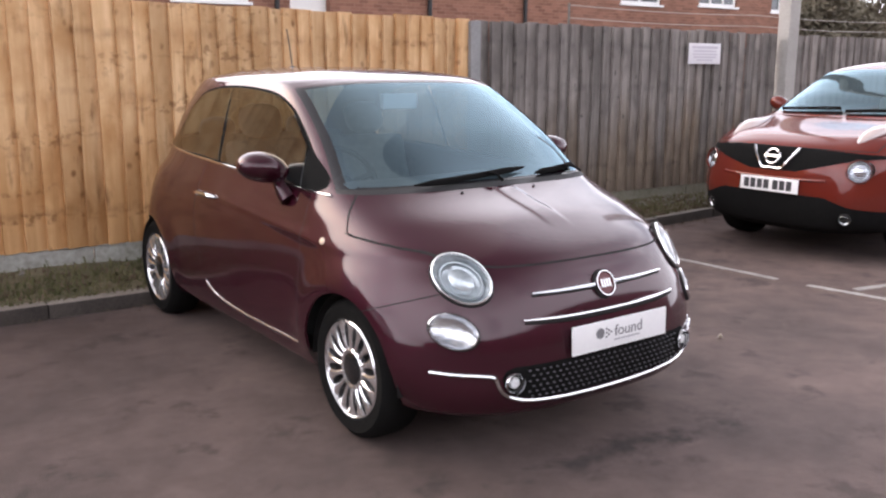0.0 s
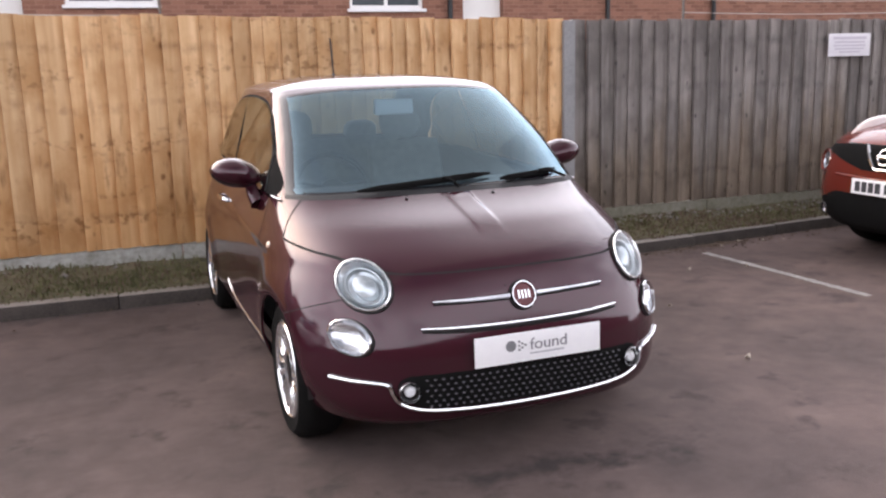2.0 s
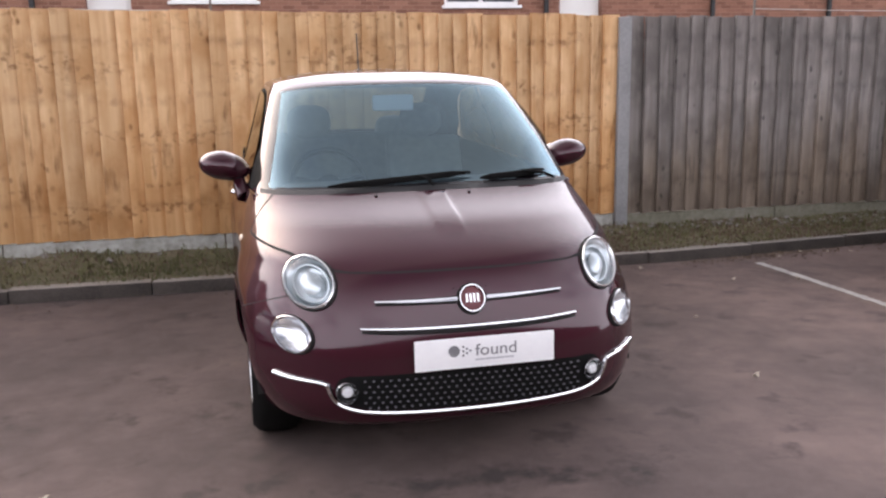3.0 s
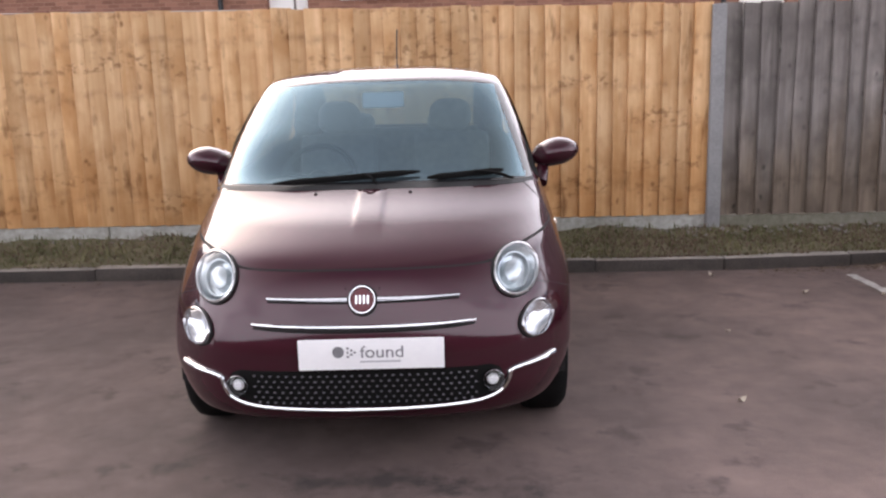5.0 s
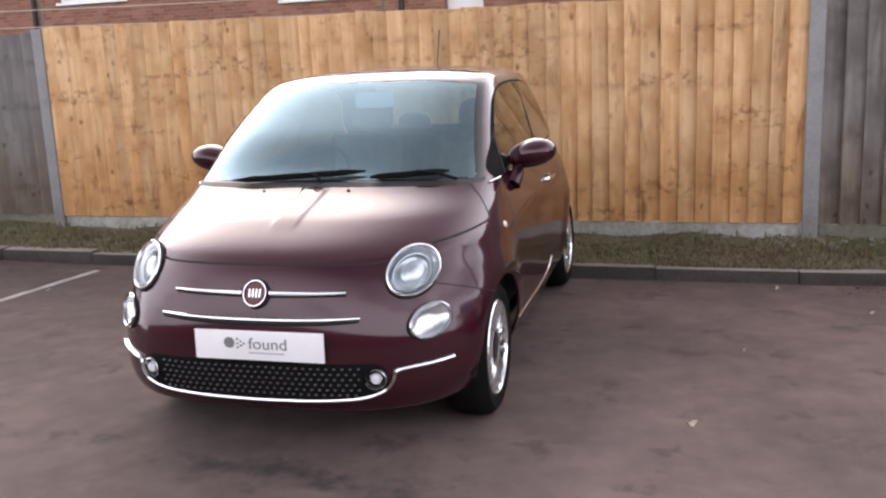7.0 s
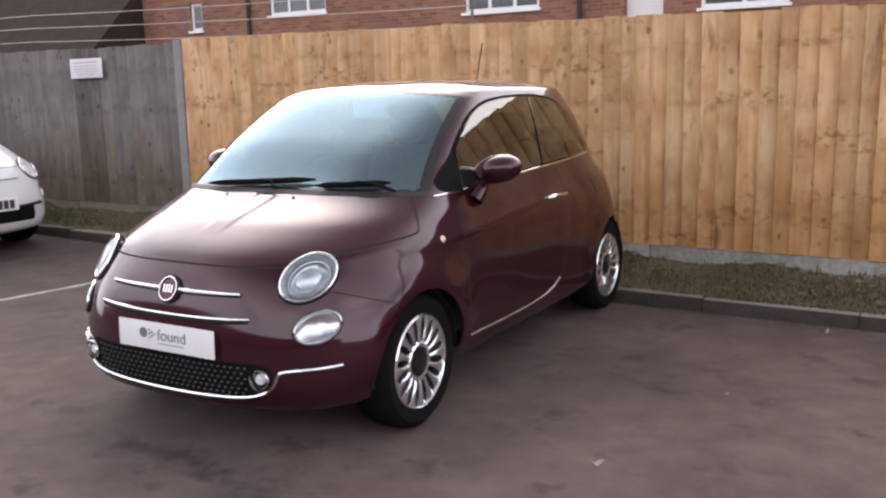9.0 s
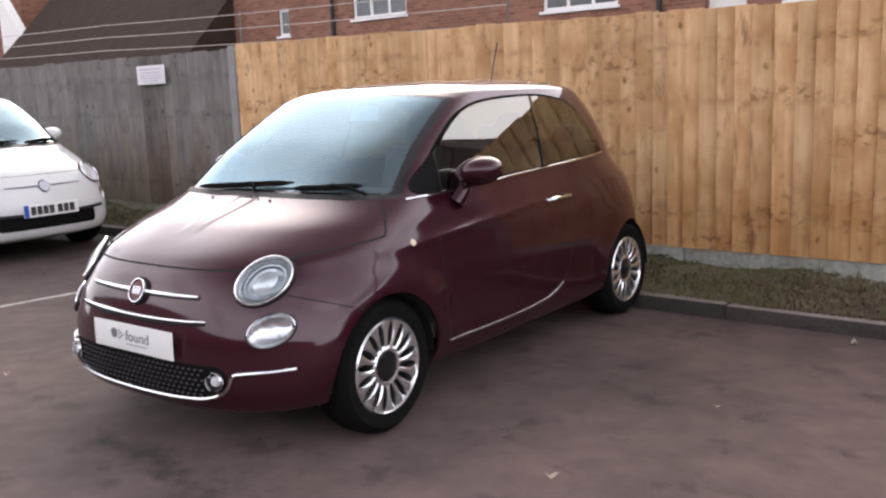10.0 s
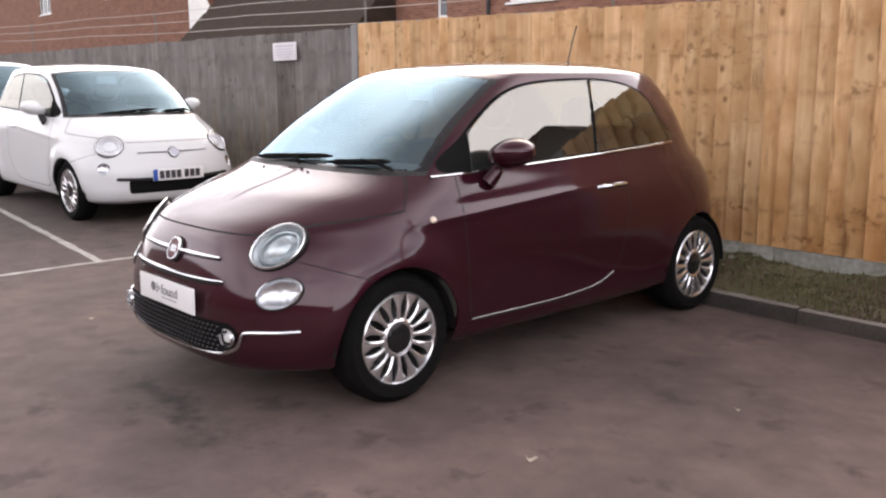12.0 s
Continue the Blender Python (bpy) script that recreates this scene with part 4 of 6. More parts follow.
# ---- ground ----
def asphalt_mat():
    m = mat("asphalt", (0.052, 0.0340, 0.0300), (0.128, 0.0885, 0.0780), 0.85, scale=1.1, fine=5.0, bump=0.55, bscale=160, rvar=0.1)
    n, l = m.node_tree.nodes, m.node_tree.links
    b = n["Principled BSDF"]
    src = b.inputs["Base Color"].links[0].from_socket
    t = n.new("ShaderNodeTexCoord")
    g, st, r1, r2, m1, m2 = (n.new("ShaderNodeTexNoise"), n.new("ShaderNodeTexNoise"), n.new("ShaderNodeValToRGB"), n.new("ShaderNodeValToRGB"), n.new("ShaderNodeMix"), n.new("ShaderNodeMix"))
    md, mm = n.new("ShaderNodeTexNoise"), n.new("ShaderNodeMath")
    md.inputs["Scale"].default_value, md.inputs["Detail"].default_value, md.inputs["Roughness"].default_value = 9.0, 5, 0.7
    l.new(t.outputs["Object"], md.inputs["Vector"])
    mm.operation = "MULTIPLY_ADD"
    mm.inputs[1].default_value = 0.55
    l.new(md.outputs[0], mm.inputs[0])
    g.inputs["Scale"].default_value, g.inputs["Detail"].default_value = 170, 2
    st.inputs["Scale"].default_value, st.inputs["Detail"].default_value, st.inputs["Roughness"].default_value = 3.6, 6, 0.66
    for q in (g, st):
        l.new(t.outputs["Object"], q.inputs["Vector"])
    r1.color_ramp.elements[0].position, r1.color_ramp.elements[1].position = 0.45, 0.75
    r2.color_ramp.elements[0].position, r2.color_ramp.elements[1].position = 0.57, 0.66
    for q, rp, blend, c in ((m1, r1, "MIX", (0.125, 0.097, 0.094, 1)), (m2, r2, "MIX", (0.015, 0.0105, 0.010, 1))):
        q.data_type, q.blend_type = "RGBA", blend
        q.inputs[7].default_value = c
    half = n.new("ShaderNodeMath")
    half.operation = "MULTIPLY"
    half.inputs[1].default_value = 0.5
    hb = n.new("ShaderNodeMath")
    hb.operation = "MULTIPLY"
    hb.inputs[1].default_value = 0.5
    l.new(g.outputs[0], r1.inputs[0]), l.new(st.outputs[0], r2.inputs[0])
    l.new(r1.outputs[0], half.inputs[0]), l.new(half.outputs[0], m1.inputs[0])
    l.new(r2.outputs[0], hb.inputs[0]), l.new(hb.outputs[0], m2.inputs[0])
    l.new(src, m1.inputs[6]), l.new(m1.outputs[2], m2.inputs[6])
    # darker to the left, paler to the right, with ragged patches
    big, sp, sx, mr, hs = n.new("ShaderNodeTexNoise"), n.new("ShaderNodeSeparateXYZ"), n.new("ShaderNodeMath"), n.new("ShaderNodeMapRange"), n.new("ShaderNodeHueSaturation")
    big.inputs["Scale"].default_value, big.inputs["Detail"].default_value, big.inputs["Roughness"].default_value = 0.55, 5, 0.62
    l.new(t.outputs["Object"], big.inputs["Vector"]), l.new(t.outputs["Object"], sp.inputs[0])
    sx.operation = "MULTIPLY_ADD"
    sx.inputs[1].default_value = 0.055
    l.new(big.outputs[0], mm.inputs[2]), l.new(sp.outputs[0], sx.inputs[0]), l.new(mm.outputs[0], sx.inputs[2])
    mr.inputs[1].default_value, mr.inputs[2].default_value, mr.inputs[3].default_value, mr.inputs[4].default_value = 0.62, 1.20, 0.70, 1.48
    l.new(sx.outputs[0], mr.inputs[0]), l.new(mr.outputs[0], hs.inputs["Value"]), l.new(m2.outputs[2], hs.inputs["Color"])
    # a dark ellipse across the maroon car's nose, broken into blots
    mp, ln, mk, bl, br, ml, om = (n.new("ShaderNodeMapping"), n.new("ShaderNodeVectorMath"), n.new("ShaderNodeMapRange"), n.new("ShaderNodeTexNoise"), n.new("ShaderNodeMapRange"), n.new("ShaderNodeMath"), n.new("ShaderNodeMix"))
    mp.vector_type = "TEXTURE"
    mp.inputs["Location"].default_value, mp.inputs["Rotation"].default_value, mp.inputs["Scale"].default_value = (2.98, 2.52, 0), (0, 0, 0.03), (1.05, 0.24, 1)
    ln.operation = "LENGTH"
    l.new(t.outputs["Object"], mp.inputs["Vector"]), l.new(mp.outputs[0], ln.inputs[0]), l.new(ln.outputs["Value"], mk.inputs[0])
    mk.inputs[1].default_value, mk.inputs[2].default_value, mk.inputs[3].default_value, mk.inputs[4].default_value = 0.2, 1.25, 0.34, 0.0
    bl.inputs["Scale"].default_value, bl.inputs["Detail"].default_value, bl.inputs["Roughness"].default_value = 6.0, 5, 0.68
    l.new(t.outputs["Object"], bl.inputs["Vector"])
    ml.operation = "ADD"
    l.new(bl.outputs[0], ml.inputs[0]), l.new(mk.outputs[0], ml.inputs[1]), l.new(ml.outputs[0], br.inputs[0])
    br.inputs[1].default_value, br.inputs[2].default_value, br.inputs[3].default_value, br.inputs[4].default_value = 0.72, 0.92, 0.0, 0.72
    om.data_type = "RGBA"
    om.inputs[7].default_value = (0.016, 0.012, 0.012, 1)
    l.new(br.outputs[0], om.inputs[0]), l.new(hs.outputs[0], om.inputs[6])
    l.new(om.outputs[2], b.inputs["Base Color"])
    return m


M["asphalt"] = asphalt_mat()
M["soil"] = mat("mossy_soil", (0.046, 0.050, 0.018), (0.160, 0.128, 0.082), 0.95, scale=1.8, fine=22, bump=0.9, bscale=40)
# dark face, pale top: the light on the kerb is put into two colours
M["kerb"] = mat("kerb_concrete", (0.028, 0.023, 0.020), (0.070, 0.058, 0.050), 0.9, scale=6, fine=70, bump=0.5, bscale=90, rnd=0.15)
M["kerb_lit_top"] = mat("kerb_lit_top", (0.15, 0.132, 0.115), (0.27, 0.24, 0.215), 0.9, scale=4, fine=50, bump=0.5, bscale=90, rnd=0.15)
M["gravel_board"] = mat("concrete_board", (0.17, 0.165, 0.135), (0.43, 0.425, 0.395), 0.9, scale=3.5, fine=25, bump=0.4, bscale=80, rnd=0.12)
M["mossy_board"] = mat("mossy_board", (0.12, 0.115, 0.075), (0.25, 0.235, 0.19), 0.9, scale=3, fine=30, bump=0.4, bscale=80, rnd=0.12)


def brick_mat(name, c1, c2, mortar):
    """Brickwork in courses 75 mm high; the pieces are far away."""
    m = mat(name, c1, c2, 0.9, scale=1.2, fine=45, bump=0.3, bscale=60)
    n, l = m.node_tree.nodes, m.node_tree.links
    b = n["Principled BSDF"]
    src = b.inputs["Base Color"].links[0].from_socket
    t, sp, ad, cb, br, mx = (n.new("ShaderNodeTexCoord"), n.new("ShaderNodeSeparateXYZ"), n.new("ShaderNodeMath"), n.new("ShaderNodeCombineXYZ"), n.new("ShaderNodeTexBrick"), n.new("ShaderNodeMix"))
    l.new(t.outputs["Object"], sp.inputs[0]), l.new(sp.outputs[0], ad.inputs[0]), l.new(sp.outputs[1], ad.inputs[1])
    l.new(ad.outputs[0], cb.inputs[0]), l.new(sp.outputs[2], cb.inputs[1]), l.new(cb.outputs[0], br.inputs["Vector"])
    br.inputs["Scale"].default_value, br.inputs["Brick Width"].default_value, br.inputs["Row Height"].default_value, br.inputs["Mortar Size"].default_value = 1, .225, .075, .006
    br.inputs["Color1"].default_value, br.inputs["Color2"].default_value, br.inputs["Mortar"].default_value = (1, 1, 1, 1), (.62, .58, .56, 1), (*mortar, 1)
    mx.data_type, mx.blend_type = "RGBA", "MULTIPLY"
    mx.inputs[0].default_value = 1
    l.new(src, mx.inputs[6]), l.new(br.outputs["Color"], mx.inputs[7]), l.new(mx.outputs[2], b.inputs["Base Color"])
    return m


M["brick"] = brick_mat("house_brick", (0.22, 0.100, 0.066), (0.30, 0.145, 0.096), (1.1, 1.25, 1.35))
M["brown_brick"] = brick_mat("brown_brick", (0.175, 0.074, 0.044), (0.250, 0.115, 0.070), (1.1, 1.2, 1.25))
M["dark_brick"] = brick_mat("dark_brick", (0.060, 0.042, 0.034), (0.10, 0.070, 0.056), (1.2, 1.3, 1.35))
M["stucco"] = mat("white_stucco", (0.80, 0.79, 0.76), (0.74, 0.73, 0.70), 0.8, scale=3, fine=30)
M["upvc"] = mat("white_frame", (0.80, 0.80, 0.79), (0.74, 0.74, 0.73), 0.4, scale=5, fine=40)
M["pane"] = mat("window_pane", (0.05, 0.06, 0.065), (0.10, 0.11, 0.12), 0.05, scale=1.5, fine=9)
M["roof_tile"] = mat("roof_tile", (0.028, 0.019, 0.014), (0.056, 0.038, 0.029), 0.9, spec=0.15, scale=3, fine=30, bump=0.4, bscale=20)
M["line_paint"] = mat("line_paint", (0.19, 0.17, 0.16), (0.52, 0.50, 0.47), 0.8, scale=6, fine=40, bump=0.3, bscale=160)

bm = bmesh.new()
gx = [-150, -60, -30, -16, -8, -4, -2, -.6, 0, 10, 30, 150]
gv = [[bm.verts.new((a, b, gz(max(a, -16)))) for b in (-150, -20, 0, 6, 20, 150)] for a in gx]
for p, q in zip(gv, gv[1:]):
    for k in range(5):
        bm.faces.new((p[k], q[k], q[k + 1], p[k + 1]))
g = part("ground", bm, "asphalt", None, smooth=False)
tagged(g, "dark worn asphalt of the car park", "ground", kind="structure")


# ---- fences ----
def wood_mat(name, a, b, c, knot, rnd, grain=1.0):
    """Vertical boards: long grain, blotches, dark knots and stains; the tone varies board by board."""
    m = bpy.data.materials.new(name)
    m.use_nodes = True
    n, l = m.node_tree.nodes, m.node_tree.links
    bs = n["Principled BSDF"]
    bs.inputs["Roughness"].default_value, bs.inputs["Specular IOR Level"].default_value = 0.8, 0.3
    t, oi, off = n.new("ShaderNodeTexCoord"), n.new("ShaderNodeObjectInfo"), n.new("ShaderNodeVectorMath")
    off.operation = "MULTIPLY_ADD"
    off.inputs[1].default_value = (37, 11, 53)
    l.new(oi.outputs["Random"], off.inputs[0]), l.new(t.outputs["Object"], off.inputs[2])

    def noise(scale, st, detail=4):
        mp1, nz = n.new("ShaderNodeMapping"), n.new("ShaderNodeTexNoise")
        mp1.inputs["Scale"].default_value = st
        nz.inputs["Scale"].default_value, nz.inputs["Detail"].default_value = scale, detail
        l.new(off.outputs[0], mp1.inputs[0]), l.new(mp1.outputs[0], nz.inputs["Vector"])
        return nz.outputs[0]

    def ramp(x, lo, hi):
        r = n.new("ShaderNodeMapRange")
        r.inputs[1].default_value, r.inputs[2].default_value = lo, hi
        l.new(x, r.inputs[0])
        return r.outputs[0]

    def mixc(fac, p, q):
        x = n.new("ShaderNodeMix")
        x.data_type = "RGBA"
        l.new(fac, x.inputs[0])
        for s, v in ((6, p), (7, q)):
            if isinstance(v, tuple):
                x.inputs[s].default_value = (*v, 1)
            else:
                l.new(v, x.inputs[s])
        return x.outputs[2]

    grainx = noise(22, (1, 1, 0.05), 5)
    col = mixc(ramp(grainx, .3, .7), a, b)
    col = mixc(ramp(noise(3.2, (1.6, 1, 1.0)), .42, .70), col, c)
    col = mixc(ramp(noise(6.0, (2.2, 1, .5)), .60, .80), col, knot if grain < 1.2 else c)
    kz, kp = n.new("ShaderNodeTexVoronoi"), n.new("ShaderNodeMapping")
    kp.inputs["Scale"].default_value = (6.5, 1.0, 4.6)
    kd, ks = n.new("ShaderNodeTexNoise"), n.new("ShaderNodeVectorMath")
    kd.inputs["Scale"].default_value = 9
    ks.operation = "MULTIPLY_ADD"
    ks.inputs[1].default_value = (.05, .05, .05)
    l.new(off.outputs[0], kd.inputs["Vector"]), l.new(kd.outputs["Color"], ks.inputs[0]), l.new(off.outputs[0], ks.inputs[2])
    l.new(ks.outputs[0], kp.inputs[0]), l.new(kp.outputs[0], kz.inputs["Vector"])
    kz.inputs["Scale"].default_value = 1.5
    k2 = n.new("ShaderNodeMath")
    k2.operation = "MULTIPLY"
    k3 = n.new("ShaderNodeMath")
    k3.operation = "MULTIPLY"
    k3.inputs[1].default_value = .9
    l.new(ramp(kz.outputs["Distance"], .23, .08), k3.inputs[0])
    l.new(k3.outputs[0], k2.inputs[0]), l.new(ramp(noise(1.7, (1.2, 1, 1.4)), .46, .60), k2.inputs[1])
    col = mixc(k2.outputs[0], col, knot)
    # rusty stains where the boards are nailed to the rails
    sep = n.new("ShaderNodeSeparateXYZ")
    l.new(t.outputs["Object"], sep.inputs[0])
    half = n.new("ShaderNodeMath")
    half.operation = "MULTIPLY"
    half.inputs[1].default_value = .55
    l.new(ramp(noise(11, (1.0, 1, .8)), .42, .70), half.inputs[0])
    blot = half.outputs[0]
    for zc in (.30, 1.08, 1.50):
        d1, d2, d3 = n.new("ShaderNodeMath"), n.new("ShaderNodeMath"), n.new("ShaderNodeMath")
        d1.operation, d2.operation, d3.operation = "SUBTRACT", "ABSOLUTE", "MULTIPLY"
        d1.inputs[1].default_value = zc
        jit = n.new("ShaderNodeMath")
        jit.operation = "MULTIPLY_ADD"
        jit.inputs[1].default_value = .07
        l.new(oi.outputs["Random"], jit.inputs[0]), l.new(sep.outputs[2], jit.inputs[2])
        l.new(jit.outputs[0], d1.inputs[0]), l.new(d1.outputs[0], d2.inputs[0])
        l.new(ramp(d2.outputs[0], .055, .0), d3.inputs[0]), l.new(blot, d3.inputs[1])
        col = mixc(d3.outputs[0], col, knot)
    # whorls of knots: neighbouring boards come off one log and carry them at like heights
    if grain < 1.2:
        geo, prod = n.new("ShaderNodeNewGeometry"), n.new("ShaderNodeMath")
        fields = []
        for sc, st, detail in ((1.0, (.9, 0, 5.5), 3), (1.0, (15, 0, 19), 2)):
            q, tx = n.new("ShaderNodeMapping"), n.new("ShaderNodeTexNoise")
            q.inputs["Scale"].default_value = st
            tx.inputs["Scale"].default_value, tx.inputs["Detail"].default_value = sc, detail
            l.new(geo.outputs["Position"], q.inputs[0]), l.new(q.outputs[0], tx.inputs["Vector"])
            fields.append(tx.outputs[0])
        prod.operation = "MULTIPLY"
        weak = n.new("ShaderNodeMath")
        weak.operation = "MULTIPLY"
        weak.inputs[1].default_value = .66
        l.new(ramp(fields[0], .53, .63), weak.inputs[0])
        l.new(weak.outputs[0], prod.inputs[0]), l.new(ramp(fields[1], .50, .62), prod.inputs[1])
        col = mixc(prod.outputs[0], col, knot)
    # damp at the foot and shade down the boards, both painted in, with a ragged edge at a height of its own on each
    edge_height, stain_shade, orange = n.new("ShaderNodeMath"), n.new("ShaderNodeMath"), n.new("ShaderNodeMix")
    edge_height.operation, stain_shade.operation, orange.data_type, orange.blend_type = "MULTIPLY_ADD", "MULTIPLY_ADD", "RGBA", "MULTIPLY"
    edge_height.inputs[1].default_value, stain_shade.inputs[1].default_value = -.55, -.8
    l.new(oi.outputs["Random"], edge_height.inputs[0]), l.new(sep.outputs[2], edge_height.inputs[2])
    l.new(noise(4.5, (2.0, 1, .35)), stain_shade.inputs[0]), l.new(edge_height.outputs[0], stain_shade.inputs[2])
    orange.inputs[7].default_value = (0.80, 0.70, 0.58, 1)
    l.new(ramp(stain_shade.outputs[0], .22, -.38), orange.inputs[0]), l.new(col, orange.inputs[6])
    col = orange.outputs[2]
    hsv, mr = n.new("ShaderNodeHueSaturation"), n.new("ShaderNodeMapRange")
    mr.inputs[3].default_value, mr.inputs[4].default_value = 1 - rnd, 1 + rnd
    l.new(oi.outputs["Random"], mr.inputs[0]), l.new(mr.outputs[0], hsv.inputs["Value"]), l.new(col, hsv.inputs["Color"])
    l.new(hsv.outputs[0], bs.inputs["Base Color"])
    bn = n.new("ShaderNodeBump")
    bn.inputs["Strength"].default_value, bn.inputs["Distance"].default_value = 0.5 * grain, 0.006
    l.new(grainx, bn.inputs["Height"]), l.new(bn.outputs[0], bs.inputs["Normal"])
    return m


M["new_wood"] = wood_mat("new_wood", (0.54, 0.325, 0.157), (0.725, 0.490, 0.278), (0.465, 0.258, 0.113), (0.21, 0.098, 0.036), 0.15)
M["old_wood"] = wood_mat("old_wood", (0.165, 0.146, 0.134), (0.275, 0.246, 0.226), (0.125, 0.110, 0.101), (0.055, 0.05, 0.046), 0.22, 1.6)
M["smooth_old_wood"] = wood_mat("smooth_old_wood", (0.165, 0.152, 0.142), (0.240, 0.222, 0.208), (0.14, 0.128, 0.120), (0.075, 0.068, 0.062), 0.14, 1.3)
M["dark_old_wood"] = wood_mat("dark_old_wood", (0.105, 0.092, 0.084), (0.17, 0.150, 0.138), (0.085, 0.075, 0.068), (0.04, 0.036, 0.033), 0.20, 1.6)
M["post_grey"] = mat("post_grey", (0.19, 0.187, 0.19), (0.29, 0.285, 0.285), 0.9, scale=5, fine=60, bump=0.4, bscale=80)
FENCE_Y = 6.66


def board_mesh(w, h, t1=0.016, t2=0.007, top=0.0, bow=0.0, cup=0.004):
    """A feather-edged board with worn arrises, slightly bowed; its foot at z = 0."""
    bm = bmesh.new()
    rows = []
    for k in range(7):
        z = h * k / 6
        dx = bow * math.sin(math.pi * k / 6)
        s = top if k == 6 else 0
        pr = [(-w / 2, 0), (-w / 2, -t1 + .003)]
        for u in (-.49, -.36, -.12, .14, .36, .49):
            pr.append((w * u, -(t1 + (t2 - t1) * (u + .5)) - cup * (1 - (2 * u) ** 2)))
        pr += [(w / 2, -t2 + .003), (w / 2, 0)]
        rows.append([bm.verts.new(Vector((a + dx, b, z + s * (2 * a / w)))) for a, b in pr])
    m = len(rows[0])
    for p, q in zip(rows, rows[1:]):
        for k in range(m):
            bm.faces.new((p[k], p[(k + 1) % m], q[(k + 1) % m], q[k]))
    bm.faces.new(rows[0][::-1]), bm.faces.new(rows[-1])
    return from_bm(bm, "board")


def fence(x0, x1, z0, z1a, z1b, material, label, pitch=0.115, wild=1.0, y=FENCE_Y, seed=1, joints=(), dark_span=()):
    rng = random.Random(seed)
    f = thing("fence", pose(x0, y, 0), label, "fence", "fences")
    edges = list(joints) or [x0 + (x1 - x0) * i / round((x1 - x0) / pitch) for i in range(round((x1 - x0) / pitch) + 1)]
    n = len(edges) - 1
    h = (z1a + z1b) / 2 - z0
    meshes = [board_mesh(pitch * 1.13, h + 0.002 * k, 0.044 + 0.005 * (k % 2), 0.008, rng.uniform(-.003, .003), rng.uniform(-.004, .004) * wild, rng.uniform(.002, .006)) for k in range(8)]
    for me in meshes:
        me.materials.append(M[material])
    # boards within this span take a darker grey tone
    dark_boards = [me.copy() for me in meshes[:2]] if dark_span else []
    for me in dark_boards:
        me.materials[0] = M["dark_old_wood"]
    for i in range(n):
        x, wide = (edges[i] + edges[i + 1]) / 2 - x0, (edges[i + 1] - edges[i]) / pitch
        me = rng.choice(dark_boards if dark_span and dark_span[0] < x + x0 < dark_span[1] else meshes)
        b = new("board", me)
        b.parent = f
        top = z1a + (z1b - z1a) * x / (x1 - x0)
        z = z0 + .006
        tall = (top - z + rng.uniform(-.004, .004) * wild) / h
        b.matrix_basis = Matrix.Translation((x + rng.uniform(-.006, .006) * wild, -0.004 * (i % 2) - rng.uniform(0, .006) * wild, z)) @ pose(0, 0, 0, rng.uniform(-.25, .25) * wild, rng.uniform(-.3, .3) * wild, rng.uniform(-1.5, 1.5) * wild) @ Matrix.Diagonal((wide, 1, tall, 1))
    # rails behind and concrete boards under the timber
    for z in (z0 + .22, (z0 + z1a) / 2, z1a - .25):
        bm = bmesh.new()
        box(bm, (0, .012, z), (x1 - x0, .07, z + .075), .004)
        part("rail", bm, material, f, smooth=False)
    L = 1.85
    k = math.ceil((x1 - x0) / L)
    for i in range(k):
        a, c = i * (x1 - x0) / k + .006, (i + 1) * (x1 - x0) / k - .006
        bm = bmesh.new()
        box(bm, (a, -.030, .0), (c, .020, z0 + .004 + rng.uniform(-.006, .006)), .006)
        part("gravel_board", bm, "gravel_board" if material == "new_wood" else "mossy_board", f, "grey concrete gravel board")
    return f


GOLD_JOINTS = (-1.43, -1.30, -1.16, -1.01, -.885, -.766, -.647, -.51, -.372, -.211, -.085, .035, .157, .30, .43, .56, .685, .833, .964, 1.134, 1.25, 1.385, 1.523, 1.642,
               1.782, 1.916, 2.056, 2.181, 2.298, 2.425, 2.532, 2.661, 2.792, 2.938, 3.055, 3.193, 3.312, 3.43, 3.54, 3.671, 3.792, 3.908, 4.048, 4.176, 4.304, 4.42,
               4.553, 4.68, 4.806, 4.917, 5.045)
fence(-1.43, 5.045, .25, 1.975, 1.892, "new_wood", "new golden feather-edge timber fence behind the parked car", pitch=.1295, seed=3, joints=GOLD_JOINTS)
fence(5.165, 9.44, .24, 1.885, 1.86, "old_wood", "weathered grey feather-edge timber fence", pitch=.136, wild=1.5, y=FENCE_Y + .02, seed=5)
fence(9.86, 15.0, .24, 1.86, 1.86, "old_wood", "weathered grey feather-edge timber fence", pitch=.15, wild=1.5, y=FENCE_Y + .05, seed=7)
fence(-16.0, -1.545, .26, 2.02, 1.94, "smooth_old_wood", "weathered grey feather-edge timber fence", pitch=.15, wild=1.4, y=FENCE_Y + .03, seed=9, dark_span=(-3.18, -2.70))

for fx, fz in ((-1.488, 1.975), (5.105, 1.885)):
    bm = bmesh.new()
    box(bm, (-.054, -.058, 0), (.054, .06, fz), .010)
    fp = part("fence_post", bm, "post_grey", None)
    fp.matrix_world = pose(fx, FENCE_Y - .005, 0)
    tagged(fp, "slim grey concrete fence post", "fence post", "fence posts")

# ---- kerb and planted strip ----
kerb = thing("kerb", Matrix(), "weathered concrete kerb along the planted strip, lit top and shaded face painted in", "kerb", kind="structure")


def kerb_y(x):
    return 5.77 if x < 5.2 else 5.77 + .10 * (x - 5.2)


